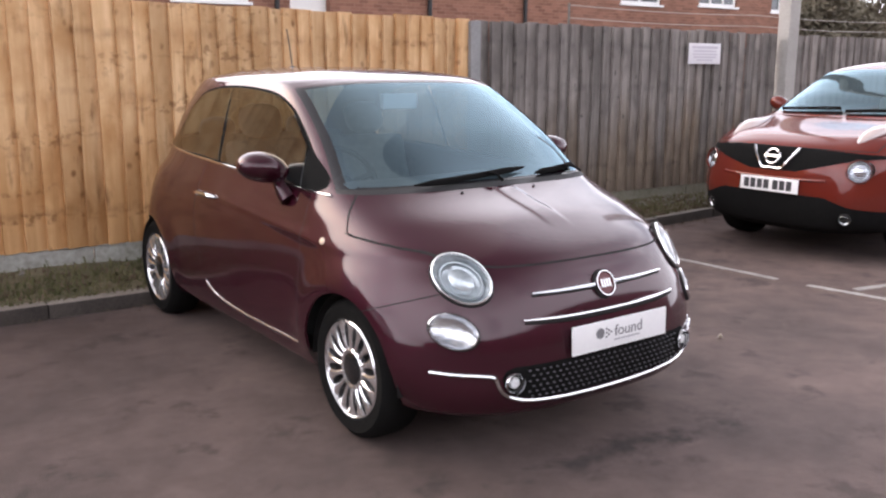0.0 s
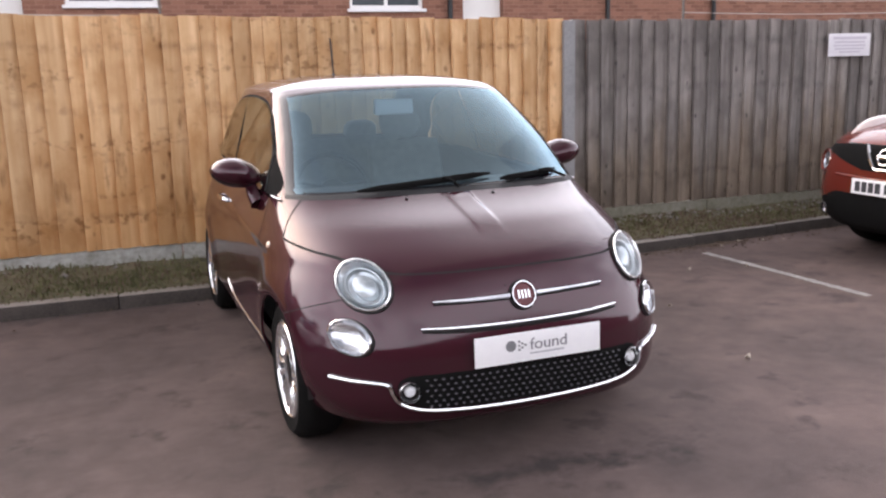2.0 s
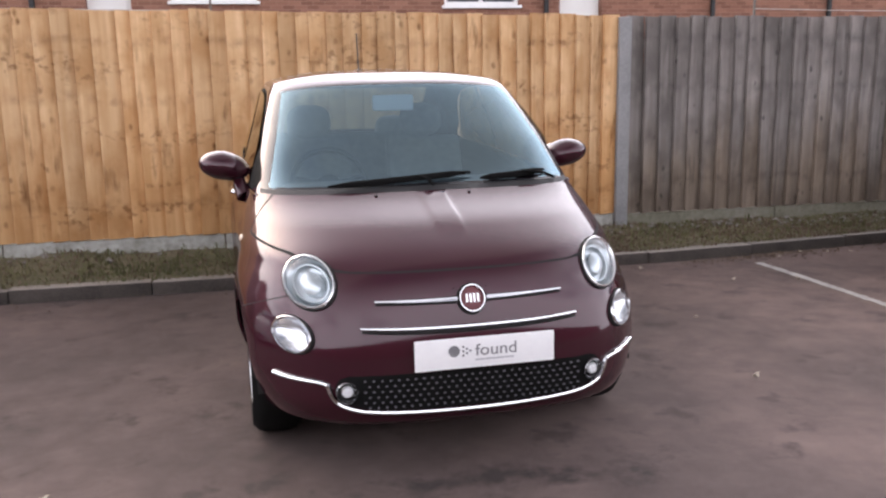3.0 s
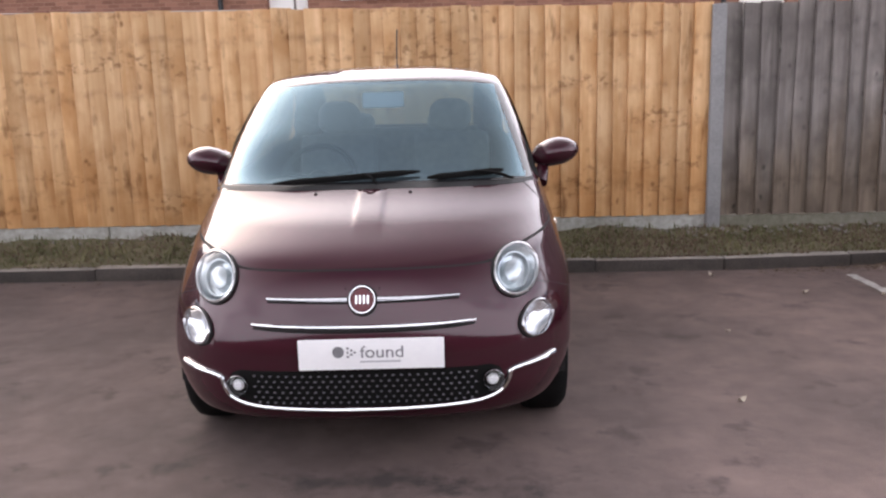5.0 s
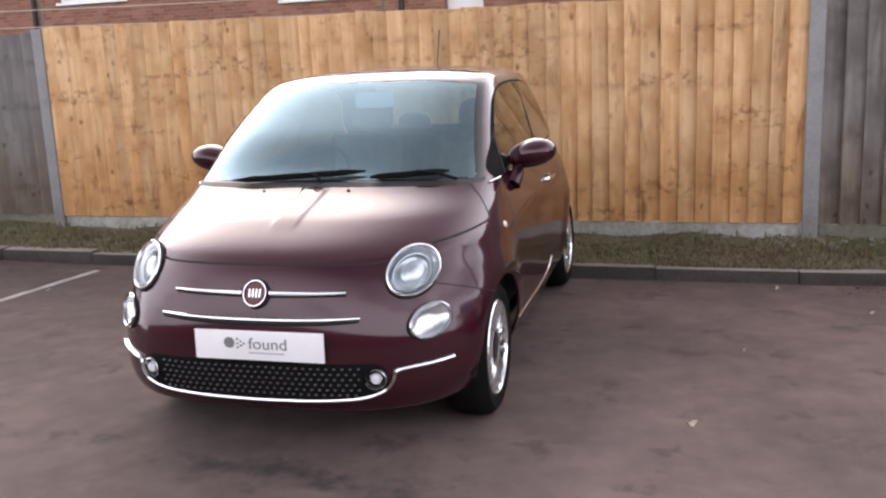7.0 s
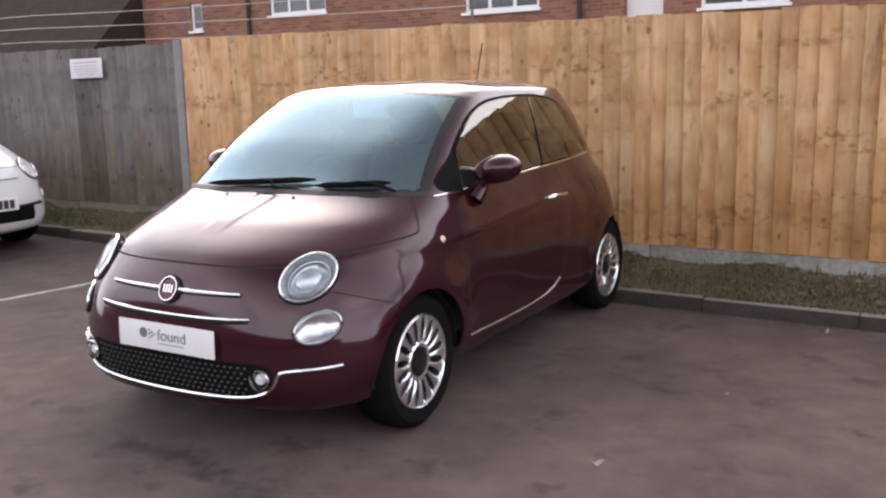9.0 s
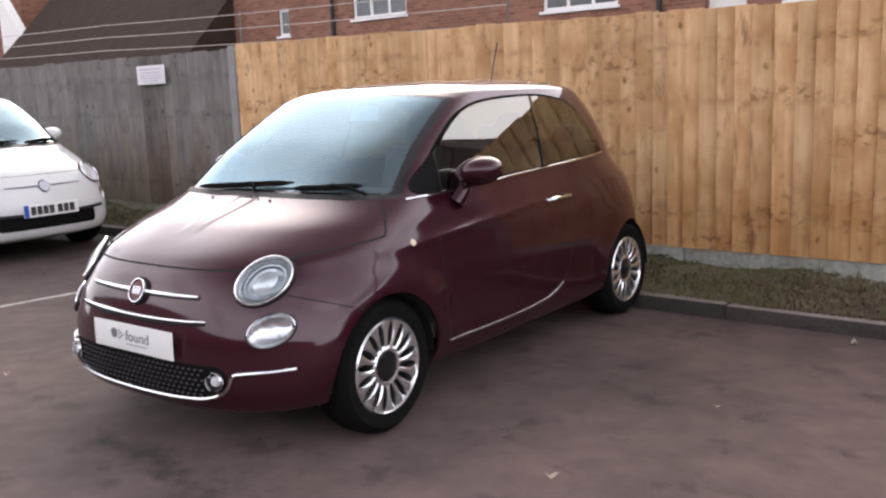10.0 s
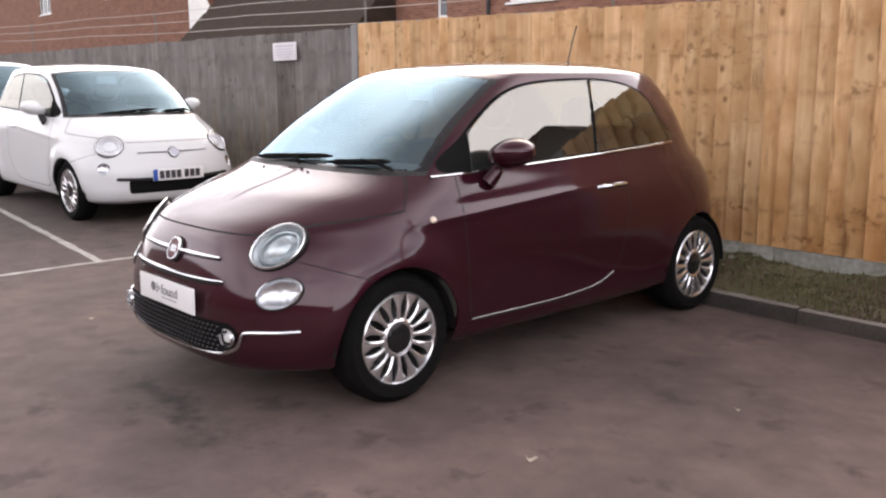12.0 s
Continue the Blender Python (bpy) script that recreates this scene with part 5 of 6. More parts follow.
def strip_z(x, y):
    """The height of the mossy soil: a low bank that rises unevenly to the fence."""
    u = min(1, max(0, (y - kerb_y(x) - .085) / (FENCE_Y - kerb_y(x))))
    v = min(1, u * 5)
    return gz(x) + .092 + .068 * u ** 1.3 + .080 * u * noise.noise((x * 1.3, y * 1.5, 7)) + .028 * v * noise.noise((x * 2.1, y * 3, 0)) + .018 * (.2 + .8 * v) * noise.noise((x * 9, y * 9, 3))


rng = random.Random(11)
x = -16.0
km = bmesh.new()
box(km, (-.455, 0, -.1), (.455, .125, .092), .016)
km = from_bm(km, "kerb_stone")
km.materials.append(M["kerb"]), km.materials.append(M["kerb_lit_top"])
# upward faces get the paler tone, as if lit from the sky
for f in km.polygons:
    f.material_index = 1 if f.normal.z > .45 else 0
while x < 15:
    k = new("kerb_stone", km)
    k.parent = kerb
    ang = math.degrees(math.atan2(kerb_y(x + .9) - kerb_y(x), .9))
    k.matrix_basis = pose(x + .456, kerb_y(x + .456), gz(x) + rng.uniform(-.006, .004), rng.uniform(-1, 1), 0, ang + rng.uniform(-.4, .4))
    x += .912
bm = bmesh.new()
nx, ny = 320, 14
vs = []
for i in range(nx + 1):
    xx = -16 + 31 * i / nx
    row = []
    for j in range(ny + 1):
        ya, yb = kerb_y(xx) + .088 + .022 * noise.noise((xx * 3.1, 1.7, 0)), FENCE_Y + .05
        yy = ya + (yb - ya) * j / ny
        z = strip_z(xx, yy)
        row.append(bm.verts.new((xx, yy, z)))
    vs.append(row)
for p, q in zip(vs, vs[1:]):
    for j in range(ny):
        bm.faces.new((p[j], q[j], q[j + 1], p[j + 1]))
s = part("planted_strip", bm, "soil", None)
tagged(s, "mossy soil and weeds strip between kerb and fence", "planted strip", kind="structure")

# ---- bay markings ----
def marking(pts, w, label):
    bm = bmesh.new()
    p = smooth_line(pts, 60)
    rr = random.Random(len(pts) * 7 + int(pts[0][0] * 10))
    rows = []
    for i, (a, b) in enumerate(p):
        d = p[min(i + 1, 59)] - p[max(i - 1, 0)]
        d = d / np.hypot(*d)
        e1, e2 = w / 2 + rr.uniform(-.008, .008), w / 2 + rr.uniform(-.008, .008)
        rows.append((bm.verts.new((a - d[1] * e1, b + d[0] * e1, .004 + gz(a))), bm.verts.new((a + d[1] * e2, b - d[0] * e2, .004 + gz(a)))))
    for q, r in zip(rows, rows[1:]):
        bm.faces.new((q[0], q[1], r[1], r[0]))
    ob = part("bay_line", bm, "line_paint", None, smooth=False)
    return tagged(ob, label, "road marking", "bay lines", "structure")


marking([(5.775, 5.56), (5.83, 4.8), (5.88, 3.97)], .066, "worn white parking bay line")
marking([(5.90, 3.74), (5.99, 3.22), (6.10, 2.4), (6.2, 1.4)], .066, "worn white parking bay line")
marking([(6.06, 3.48), (7.5, 3.25), (9.5, 3.0)], .066, "worn white parking bay line")
marking([(-.27, 5.55), (-.35, 4.5), (-.47, 3.6), (-.45, 2.68), (-.4, 1.2)], .066, "worn white parking bay line")
marking([(-.50, 3.42), (-3.8, 3.53), (-7.5, 3.6)], .066, "worn white parking bay line")

# ---- houses behind the fence ----
def house(x0, x1, y, h, depth, label, windows, material="brick", roof=1.5, pipes=(), hip=0.0):
    hs = thing("house", pose(x0, y, 0), label, "house", "houses behind the fence")
    W = x1 - x0
    # front wall with openings cut as a grid of cells
    xs, zs = {0, W}, {0, h}
    for a, b, z0, z1 in windows:
        xs |= {a - x0, b - x0}
        zs |= {z0, z1}
    xs, zs = sorted(xs), sorted(zs)
    bm = bmesh.new()
    for i in range(len(xs) - 1):
        for j in range(len(zs) - 1):
            cx, cz = (xs[i] + xs[i + 1]) / 2 + x0, (zs[j] + zs[j + 1]) / 2
            if not any(a < cx < b and z0 < cz < z1 for a, b, z0, z1 in windows):
                box(bm, (xs[i], 0, zs[j]), (xs[i + 1], .3, zs[j + 1]))
    bmesh.ops.remove_doubles(bm, verts=bm.verts, dist=.0005)
    part("front_wall", bm, material, hs, smooth=False)
    bm = bmesh.new()
    box(bm, (0, .304, 0), (.3, depth, h)), box(bm, (W - .3, .304, 0), (W, depth, h)), box(bm, (.304, depth - .3, 0), (W - .304, depth, h))
    part("side_wall", bm, material, hs, smooth=False)
    bm = bmesh.new()
    o = .35
    p = [bm.verts.new(q) for q in ((-o, -o, h + .004), (W + o, -o, h + .004), (W + o, depth + o, h + .004), (-o, depth + o, h + .004), (hip - o, depth / 2, h + roof), (W + o, depth / 2, h + roof))]
    for f in ((0, 1, 5, 4), (2, 3, 4, 5), (1, 2, 5), (3, 0, 4), (0, 3, 2, 1)):
        bm.faces.new([p[k] for k in f])
    part("roof", bm, "roof_tile", hs, smooth=False)
    for a, b, z0, z1 in windows:
        a, b = a - x0, b - x0
        t = .07
        n = max(1, round((b - a) / .62)) if b - a > .7 else 1
        bm = bmesh.new()
        ring = []
        for y in (.06, .13):
            for e in (0, t):
                ring.append([bm.verts.new(q) for q in ((a + e, y, z0 + e), (b - e, y, z0 + e), (b - e, y, z1 - e), (a + e, y, z1 - e))])
        for p, q in ((0, 1), (1, 3), (3, 2), (2, 0)):
            for k in range(4):
                bm.faces.new((ring[p][k], ring[p][(k + 1) % 4], ring[q][(k + 1) % 4], ring[q][k]))
        w = part("window", bm, "upvc", hs, "white framed window", smooth=False)
        for k in range(1, n):
            c = a + (b - a) * k / n
            bm = bmesh.new()
            box(bm, (c - t / 2, .058, z0 + t), (c + t / 2, .132, z1 - t), .006)
            part("mullion", bm, "upvc", w)
        bm = bmesh.new()
        box(bm, (a - .05, -.06, z0 - .06), (b + .05, .058, z0 - .002), .008)
        part("sill", bm, "upvc", w)
        for k in range(n):
            bm = bmesh.new()
            box(bm, (a + (b - a) * k / n + t / 2, .09, z0 + t), (a + (b - a) * (k + 1) / n - t / 2, .10, z1 - t))
            part("pane", bm, "pane", w, smooth=False)
    for px in pipes:
        bm = bmesh.new()
        tube(bm, [(px - x0, -.07, 0), (px - x0, -.07, h)], .05, 10)
        part("drainpipe", bm, "black", hs, "dark drainpipe")
    return hs


HY = 17.0
# roofs are unseen; their heights are set for the skyline the car mirrors
house(-14.5, -.72, HY, 4.75, 8, "red-brown brick house with white windows", [(-12.5, -12.08, 3.05, 3.75), (-9.75, -8.0, 3.27, 4.4), (-4.25, -2.5, 3.0, 4.2)], roof=2.4, pipes=(-10.4, -1.6))
house(.06, 8.2, HY, 4.2, 8, "red-brown brick house with white windows", [(.75, 2.3, 2.78, 4.0), (5.85, 7.35, 2.7, 3.9)], roof=.6, pipes=(7.9,))
house(9.1, 10.6, HY, 4.2, 8, "red-brown brick house with a low roof", [], roof=.6)
house(10.6, 25.0, HY, 4.75, 8, "red-brown brick house with white windows", [(17.4, 18.9, 3.1, 4.2), (20.4, 22.0, 3.16, 4.2), (23.6, 24.1, 3.1, 4.2)], roof=3.5, pipes=(11.5, 14.2), hip=5.2)
house(-.72, .06, HY + .2, 4.1, 5, "narrow white-painted wall between two houses", [], "stucco", .5)
house(8.2, 9.1, HY + .2, 4.1, 5, "narrow white-painted wall between two houses", [], "stucco", .5)
house(-70.0, -27.2, HY + .5, 8.0, 8, "dark brown brick house with white windows", [(-48.5, -46.5, 5.2, 6.4), (-38.0, -36.0, 5.4, 6.6)], "brown_brick")
barn = thing("outbuilding", pose(-20.4, 15.0, 0), "low brick outbuilding with a broad brown tiled roof", "outbuilding")
bm = bmesh.new()
box(bm, (-5.0, .3, 0), (5.9, 7.0, 2.3))
part("wall", bm, "brick", barn, smooth=False)
bm = bmesh.new()
rp = [bm.verts.new(q) for q in ((-5.3, 0, 2.31), (6.1, 0, 2.31), (6.1, 4.0, 6.4), (-5.3, 4.0, 6.4), (6.1, 8.0, 2.31), (-5.3, 8.0, 2.31))]
for f in ((0, 1, 2, 3), (3, 2, 4, 5), (0, 3, 5), (1, 4, 2), (0, 5, 4, 1)):
    bm.faces.new([rp[k] for k in f])
part("roof", bm, "roof_tile", barn, smooth=False)
bm = bmesh.new()
gp = [(-6.6, 2.4), (-6.6, 5.6), (-4.4, 3.1), (-4.4, 2.4)]
fa = [bm.verts.new((a, 1.6, b)) for a, b in gp]
fb = [bm.verts.new((a, 1.9, b)) for a, b in gp]
bm.faces.new(fa), bm.faces.new(fb[::-1])
for k in range(4):
    bm.faces.new((fa[k], fb[k], fb[(k + 1) % 4], fa[(k + 1) % 4]))
part("gable", bm, "stucco", barn, "white-painted gable end", smooth=False)
# unseen houses behind the camera, added as a dark horizon for the car paint to mirror
house(-60, -1.6, -22, 5.2, 8, "unseen dark brick house behind the camera, added for reflections", [(-18, -16, 3, 4.2), (-10, -8, 3, 4.2)], "dark_brick")
house(-1.5, 60, -22, 5.2, 8, "unseen dark brick house behind the camera, added for reflections", [(5, 7, 3, 4.2), (14, 16, 3, 4.2)], "dark_brick")


# ---- the red crossover ----
CROSS = {
    "front": [(-.70, .22), (-.80, .27), (-.845, .38), (-.86, .50), (-.855, .62), (-.84, .74), (-.79, .87), (-.62, .965), (.05, 1.085), (.45, 1.30), (.88, 1.50), (1.2, 1.55), (1.5, 1.563), (1.7, 1.565)],
    "side": [(.78, .26), (.83, .30), (.86, .40), (.875, .52), (.882, .64), (.882, .74), (.876, .85), (.86, .96), (.80, 1.08), (.73, 1.27), (.63, 1.46), (.45, 1.53), (.22, 1.558), (0, 1.565)],
    "rear": [(3.05, .3), (3.18, .35), (3.25, .44), (3.28, .54), (3.29, .64), (3.29, .74), (3.28, .85), (3.25, .96), (3.15, 1.08), (3.0, 1.28), (2.75, 1.45), (2.5, 1.51), (2.2, 1.545), (2.0, 1.56)],
    "mid_f": [.2, .2, .2, .2, .2, .2, .2, .25, .40, .85, 1.1, 1.4, 1.55, 1.7],
    "mid_r": [2.3, 2.3, 2.3, 2.3, 2.3, 2.3, 2.3, 2.3, 2.0, 1.9, 1.8, 1.7, 1.7, 1.75],
    "nf": [3.6, 3.8, 4.0, 4.0, 3.8, 3.6, 3.3, 3.0, 3.4, 4.6, 6.0, 4.5, 3.2, 3.0],
    "nr": [3.0] * 14,
}
CROSS_GLASS = smooth_line([(.42, 1.10), (.65, 1.26), (.95, 1.41), (1.35, 1.475), (1.9, 1.46), (2.4, 1.36), (2.6, 1.25), (2.3, 1.16), (1.4, 1.11)], 70, True)

M["pod"] = mat("lamp_pod", (0.46, 0.38, 0.36), (0.54, 0.45, 0.43), 0.15, coat=1.0, scale=20, fine=90)


def crossover_car(m, paint):
    car = thing("crossover_car", m, "orange-red crossover car with black lower bumper, parked", "car")
    sk = Skin(CROSS)
    V, T = sk.V, sk.T
    col = lambda V: (V[:, 0], V[:, 1], V[:, 2], V[:, 3])

    def f_side(V):
        return np.where(V[:, 0] > .35, sdf_poly(CROSS_GLASS, V[:, 1], V[:, 2]), 1)

    def f_wind(V):
        x, y, z, s = col(V)
        return np.where(y < 1.3, np.maximum.reduce([(8.10 - s) * .3, (s - 9.93) * .35, x - (.74 - (z - 1.085) * .33)]), 1)

    def f_low(V):
        x, y, z, s = col(V)
        return np.where(y < .1, z - np.interp(x, [0, .45, .62, .9], [.525, .525, .46, .42]), z - .36)

    def f_grille(V):
        x, y, z, s = col(V)
        top = np.interp(x, [0, .3, .5, .65, .84], [.885, .885, .875, .862, .845])
        bot = np.interp(x, [0, .2, .45, .60, .72, .84], [.70, .70, .765, .808, .822, .832])
        return np.where(y < -.2, np.maximum.reduce([z - top, bot - z, x - .82]), 1)

    def f_arch(V):
        x, y, z, s = col(V)
        return np.where(x > .4, np.minimum(np.hypot(y, z - .335), np.hypot(y - 2.53, z - .335)) - .37, 1)

    def f_bonnet(V):
        x, y, z, s = col(V)
        return np.where(y < .7, np.maximum.reduce([(6.15 - s) * .12, (s - 8.0) * .3, x - .735 - .05 * y]), 1)

    def f_lamp(V):
        x, y, z, s = col(V)
        return np.where(y < 0, (np.hypot(x - .655, z - .735) - .080), 1)

    for f in (f_side, lambda V: f_side(V) - .03, f_wind, lambda V: f_wind(V) + .03, f_low, f_grille, f_arch, lambda V: f_arch(V) - .055, f_lamp):
        V, T = cut(V, T, f(V))
    V, T = cut(V, T, f_bonnet(V))
    V, T = cut(V, T, np.abs(f_bonnet(V)) - .003)
    C = V[T].mean(1)
    lab = np.full(len(T), "shell", dtype="<U12")
    lab[f_bonnet(C) < 0] = "bonnet"
    lab[np.abs(f_bonnet(C)) < .003] = "gap"
    lab[f_wind(C) < 0] = "frit"
    lab[f_wind(C) < -.03] = "wind"
    lab[f_side(C) < .03] = "trim"
    lab[f_side(C) < 0] = "glass"
    lab[f_low(C) < 0] = "low"
    lab[f_arch(C) < .055] = "low"
    lab[f_grille(C) < 0] = "grille"
    keep = (f_arch(C) > 0) & (f_lamp(C) > 0)
    T, lab = T[keep], lab[keep]
    made = skin_parts(V, T, lab, {
        ("shell", "gap"): ("body_shell", [paint, "gap"], True, ""), "bonnet": ("bonnet", [paint], True, ""),
        ("wind", "frit"): ("windscreen", ["windscreen", "frit"], True, "windscreen glass that mirrors the sky"),
        "trim": ("window_surround", ["black"], False, ""), "glass": ("side_window", ["glass"], False, "dark side glass"),
        "low": ("lower_bumper", ["grille_black"], True, "black plastic lower bumper and cladding"), "grille": ("upper_grille", ["grille_black"], True, "black upper grille")}, car, M)
    for key in (("wind", "frit"), "glass"):
        for ob in made[key]:
            ob.visible_shadow = False
    bm = bmesh.new()
    box(bm, (-.6, -.5, .22), (.6, 2.9, .28), .02)
    part("underbody", bm, "black", car)
    arch_liner(car, 0, .39, .87), arch_liner(car, 2.53, .39, .87)
    for y in (0, 2.53):
        for s in (1, -1):
            wheel(car, s * .765, y, .334, s, .225, 10, .215)
    for s in (1, -1):
        p, n = sk.front(s * .655, .735)
        lamp(car, p + n * .004, (n + Vector((0, -.5, 0))).normalized(), .090, .090, "headlamp", deep=.05, ring_mat=paint, bowl="reflector")
        p, n = sk.front(s * .60, .37)
        lamp(car, p + n * .008, (n + Vector((0, -.5, 0))).normalized(), .045, .045, "lower_lamp", deep=.02, bulb=False, ring_mat="black")
        # raised indicator pods on the wings
        bm = bmesh.new()
        pts = [sk.side(y, z, s, .0)[0] for y, z in ((-.60, .915), (-.40, .985), (-.15, 1.025), (.08, 1.06))]
        pts = [Vector((s * (abs(p.x) - .075), p.y, p.z + .015)) for p in pts]
        tube(bm, smooth_line(pts, 16), lambda t: .012 + .062 * math.sin(math.pi * (1 - t) ** 1.4) if t < 1 else .008, 14, .62)
        part("indicator_lamp", bm, "pod", car, "pale raised lamp pod on the wing")
        foot, _ = sk.side(.52, 1.06, s)
        door_mirror(car, (s * .935, .60, 1.165), (.092, .072, .066), foot, s, paint)
    # chrome V and round badge
    zz = lambda q: sk.front(q[0], q[1], .012)[0]
    for s in (1, -1):
        strip(car, "grille_chrome", [zz((s * x, z)) for x, z in smooth_line([(.0, .715), (.075, .715), (.105, .74), (.15, .80), (.20, .872)], 16)], .0125, "chrome", label="chrome V of the grille")
    p, n = sk.front(0, .80)
    mb = facing(p + n * .022, n)
    bm = bmesh.new()
    tube(bm, [mb @ Vector((.058 * math.cos(a), -.004, .058 * math.sin(a))) for a in np.linspace(0, 2 * math.pi, 30, endpoint=False)], .009, 8, closed=True)
    b = part("badge", bm, "chrome", car, "round chrome ring badge with a bar")
    bm = bmesh.new()
    box(bm, (-.075, -.012, -.011), (.075, .006, .011), .003, mb)
    part("badge_bar", bm, "chrome", b)
    plate(car, Vector((0, -.872, .585)), Vector((0, -1, .03)), .52, .111, False, character_cells(-.225, 4, 3, .046, .0600))
    strip(car, "bumper_crease", [sk.front(x, .640 + .05 * x * x, .0)[0] for x in np.linspace(-.45, .45, 24)], .012, paint)
    for x0, x1 in ((-.62, -.05), (.02, .55)):
        pts = []
        for t in np.linspace(0, 1, 12):
            x = x0 + (x1 - x0) * t
            g, nn = sk.front(abs(x), 1.118 + .022 * t)
            pts.append(Vector((x, g.y, g.z)) + Vector((0, nn.y, nn.z)) * .020)
        strip(car, "wiper", pts, .010, "grille_black", flat=1.4, label="black wiper blade")
    bm = bmesh.new()
    box(bm, (-.66, .45, .70), (.66, .95, 1.06), .06)
    part("dashboard", bm, "dash", car)
    for x in (-.37, .37):
        seat(car, x, 1.45, .52)
    seat(car, 0, 2.3, .55, 1.2, .58, "rear_seat", False)
    bm = bmesh.new()
    box(bm, (-.12, 1.0, 1.38), (.12, 1.035, 1.45), .014)
    part("interior_mirror", bm, "black", car)
    return car


crossover_car(pose(7.38, 4.57, 0, 0, 0, -88.3), "red")
copy_thing(white_car, pose(-6.75, 4.55, gz(-6.75), 0, 0, 92.7) @ pose(0, 0, 0, .91, 0, 0) @ Matrix.Scale(1.035, 4))

# ---- post, signs, wires ----
M["post"] = mat("post_concrete", (0.30, 0.285, 0.265), (0.44, 0.42, 0.39), 0.85, scale=4, fine=50, bump=0.3, bscale=80)
M["wire"] = mat("galvanised_wire", (0.40, 0.37, 0.34), (0.55, 0.51, 0.47), 0.5, 0.4)
M["steel"] = mat("galvanised_steel", (0.10, 0.09, 0.08), (0.15, 0.135, 0.12), 0.7, 0.2, scale=10, fine=60)
bm = bmesh.new()
box(bm, (-.095, -.08, 0), (.095, .08, 5.2), .02)
p = part("concrete_post", bm, "post", None)
p.matrix_world = pose(9.58, 6.615, 0)
tagged(p, "tall pale concrete post at the fence line", "post")


def sign(x0, x1, z0, z1, y, label):
    e = thing("sign", pose((x0 + x1) / 2, y, (z0 + z1) / 2), label, "sign", "fence signs")
    w, h = x1 - x0, z1 - z0
    bm = bmesh.new()
    box(bm, (-w / 2, -.006, -h / 2), (w / 2, 0, h / 2), .003)
    part("sign_board", bm, "sign_white", e)
    for k, (dz, ww, t) in enumerate(((.30, .80, .055), (.12, .72, .035), (-.03, .76, .035), (-.17, .70, .035), (-.31, .5, .03))):
        bm = bmesh.new()
        box(bm, (-w * ww / 2, -.0085, h * dz - h * t), (w * ww / 2, -.0065, h * dz + h * t))
        part("text_bar", bm, "sign_ink", e, smooth=False)


M["sign_white"] = mat("sign_white", (0.66, 0.63, 0.66), (0.74, 0.72, 0.74), 0.5, scale=6, fine=40)
M["sign_ink"] = mat("sign_ink", (0.50, 0.46, 0.52), (0.56, 0.52, 0.57), 0.5)
sign(7.875, 8.385, 1.53, 1.745, FENCE_Y - .058, "small white notice with faded print on the grey fence")
sign(-3.21, -2.67, 1.635, 1.845, FENCE_Y - .050, "small white notice with faded print on the grey fence")


def wires(x0, x1, zs, posts, label, fall=0.0):
    e = thing("wire_strands", pose(0, FENCE_Y + .16, 0), label, "wire")
    for z in zs:
        bm = bmesh.new()
        n = 24
        tube(bm, [(x0 + (x1 - x0) * i / n, 0.0, z - fall * (x0 + (x1 - x0) * i / n) - .02 * math.sin(math.pi * ((i * 3 / n) % 1))) for i in range(n + 1)], .0042, 6)
        part("strand", bm, "wire", e)
    for x in posts:
        bm = bmesh.new()
        box(bm, (x - .009, .01, 0), (x + .009, .03, zs[-1] - fall * x + .02), .003)
        part("wire_post", bm, "steel", e, smooth=False)


wires(-16, 1.8, (1.99, 2.145, 2.29), (-13.5, -7.2, -1.6, 1.8), "three wire strands on steel posts above the fence", .022)
wires(6.4, 15, (1.96, 2.08), (6.4, 15), "wire strands on steel posts above the fence")

# ---- weeds, leaves ----
M["grass"] = mat("weed_green", (0.052, 0.064, 0.018), (0.160, 0.136, 0.068), 0.85, scale=1.3, fine=7)
M["litter"] = mat("leaf_litter", (0.085, 0.056, 0.036), (0.150, 0.105, 0.070), 0.85, scale=5, fine=30)
M["leaf"] = mat("fallen_leaf", (0.33, 0.28, 0.22), (0.48, 0.42, 0.34), 0.7, scale=12, fine=60)
rng = random.Random(21)


def blades(name, n, material, hmin, hmax, label, where):
    vs, fs = [], []
    for _ in range(n):
        x, y = where()
        z = strip_z(x, y)
        a, h, w = rng.uniform(0, 6.28), rng.uniform(hmin, hmax), rng.uniform(.003, .008)
        lx, ly = math.cos(a) * h * rng.uniform(.2, .8), math.sin(a) * h * rng.uniform(.2, .8)
        px, py = -math.sin(a) * w, math.cos(a) * w
        o = len(vs)
        vs += [(x - px, y - py, z - .01), (x + px, y + py, z - .01), (x + lx * .5 + px * .8, y + ly * .5 + py * .8, z + h * .7), (x + lx * .5 - px * .8, y + ly * .5 - py * .8, z + h * .7), (x + lx, y + ly, z + h)]
        fs += [(o, o + 1, o + 2, o + 3), (o + 3, o + 2, o + 4)]
    me = bpy.data.meshes.new(name)
    me.from_pydata(vs, [], fs)
    me.materials.append(M[material])
    ob = new(name, me)
    return tagged(ob, label, "weeds", kind="stuff")


def patch(lo, hi, back=0.0):
    centres = [(rng.uniform(lo, hi), rng.uniform(5.97, 6.55), rng.uniform(.08, .45)) for _ in range(70)]

    def pick():
        while True:
            cx, cy, r = rng.choice(centres)
            x, y = rng.gauss(cx, r), min(6.6, max(kerb_y(cx) + .07, rng.gauss(cy, .16)))
            if y >= kerb_y(x) + .06:
                return x, y
    return pick


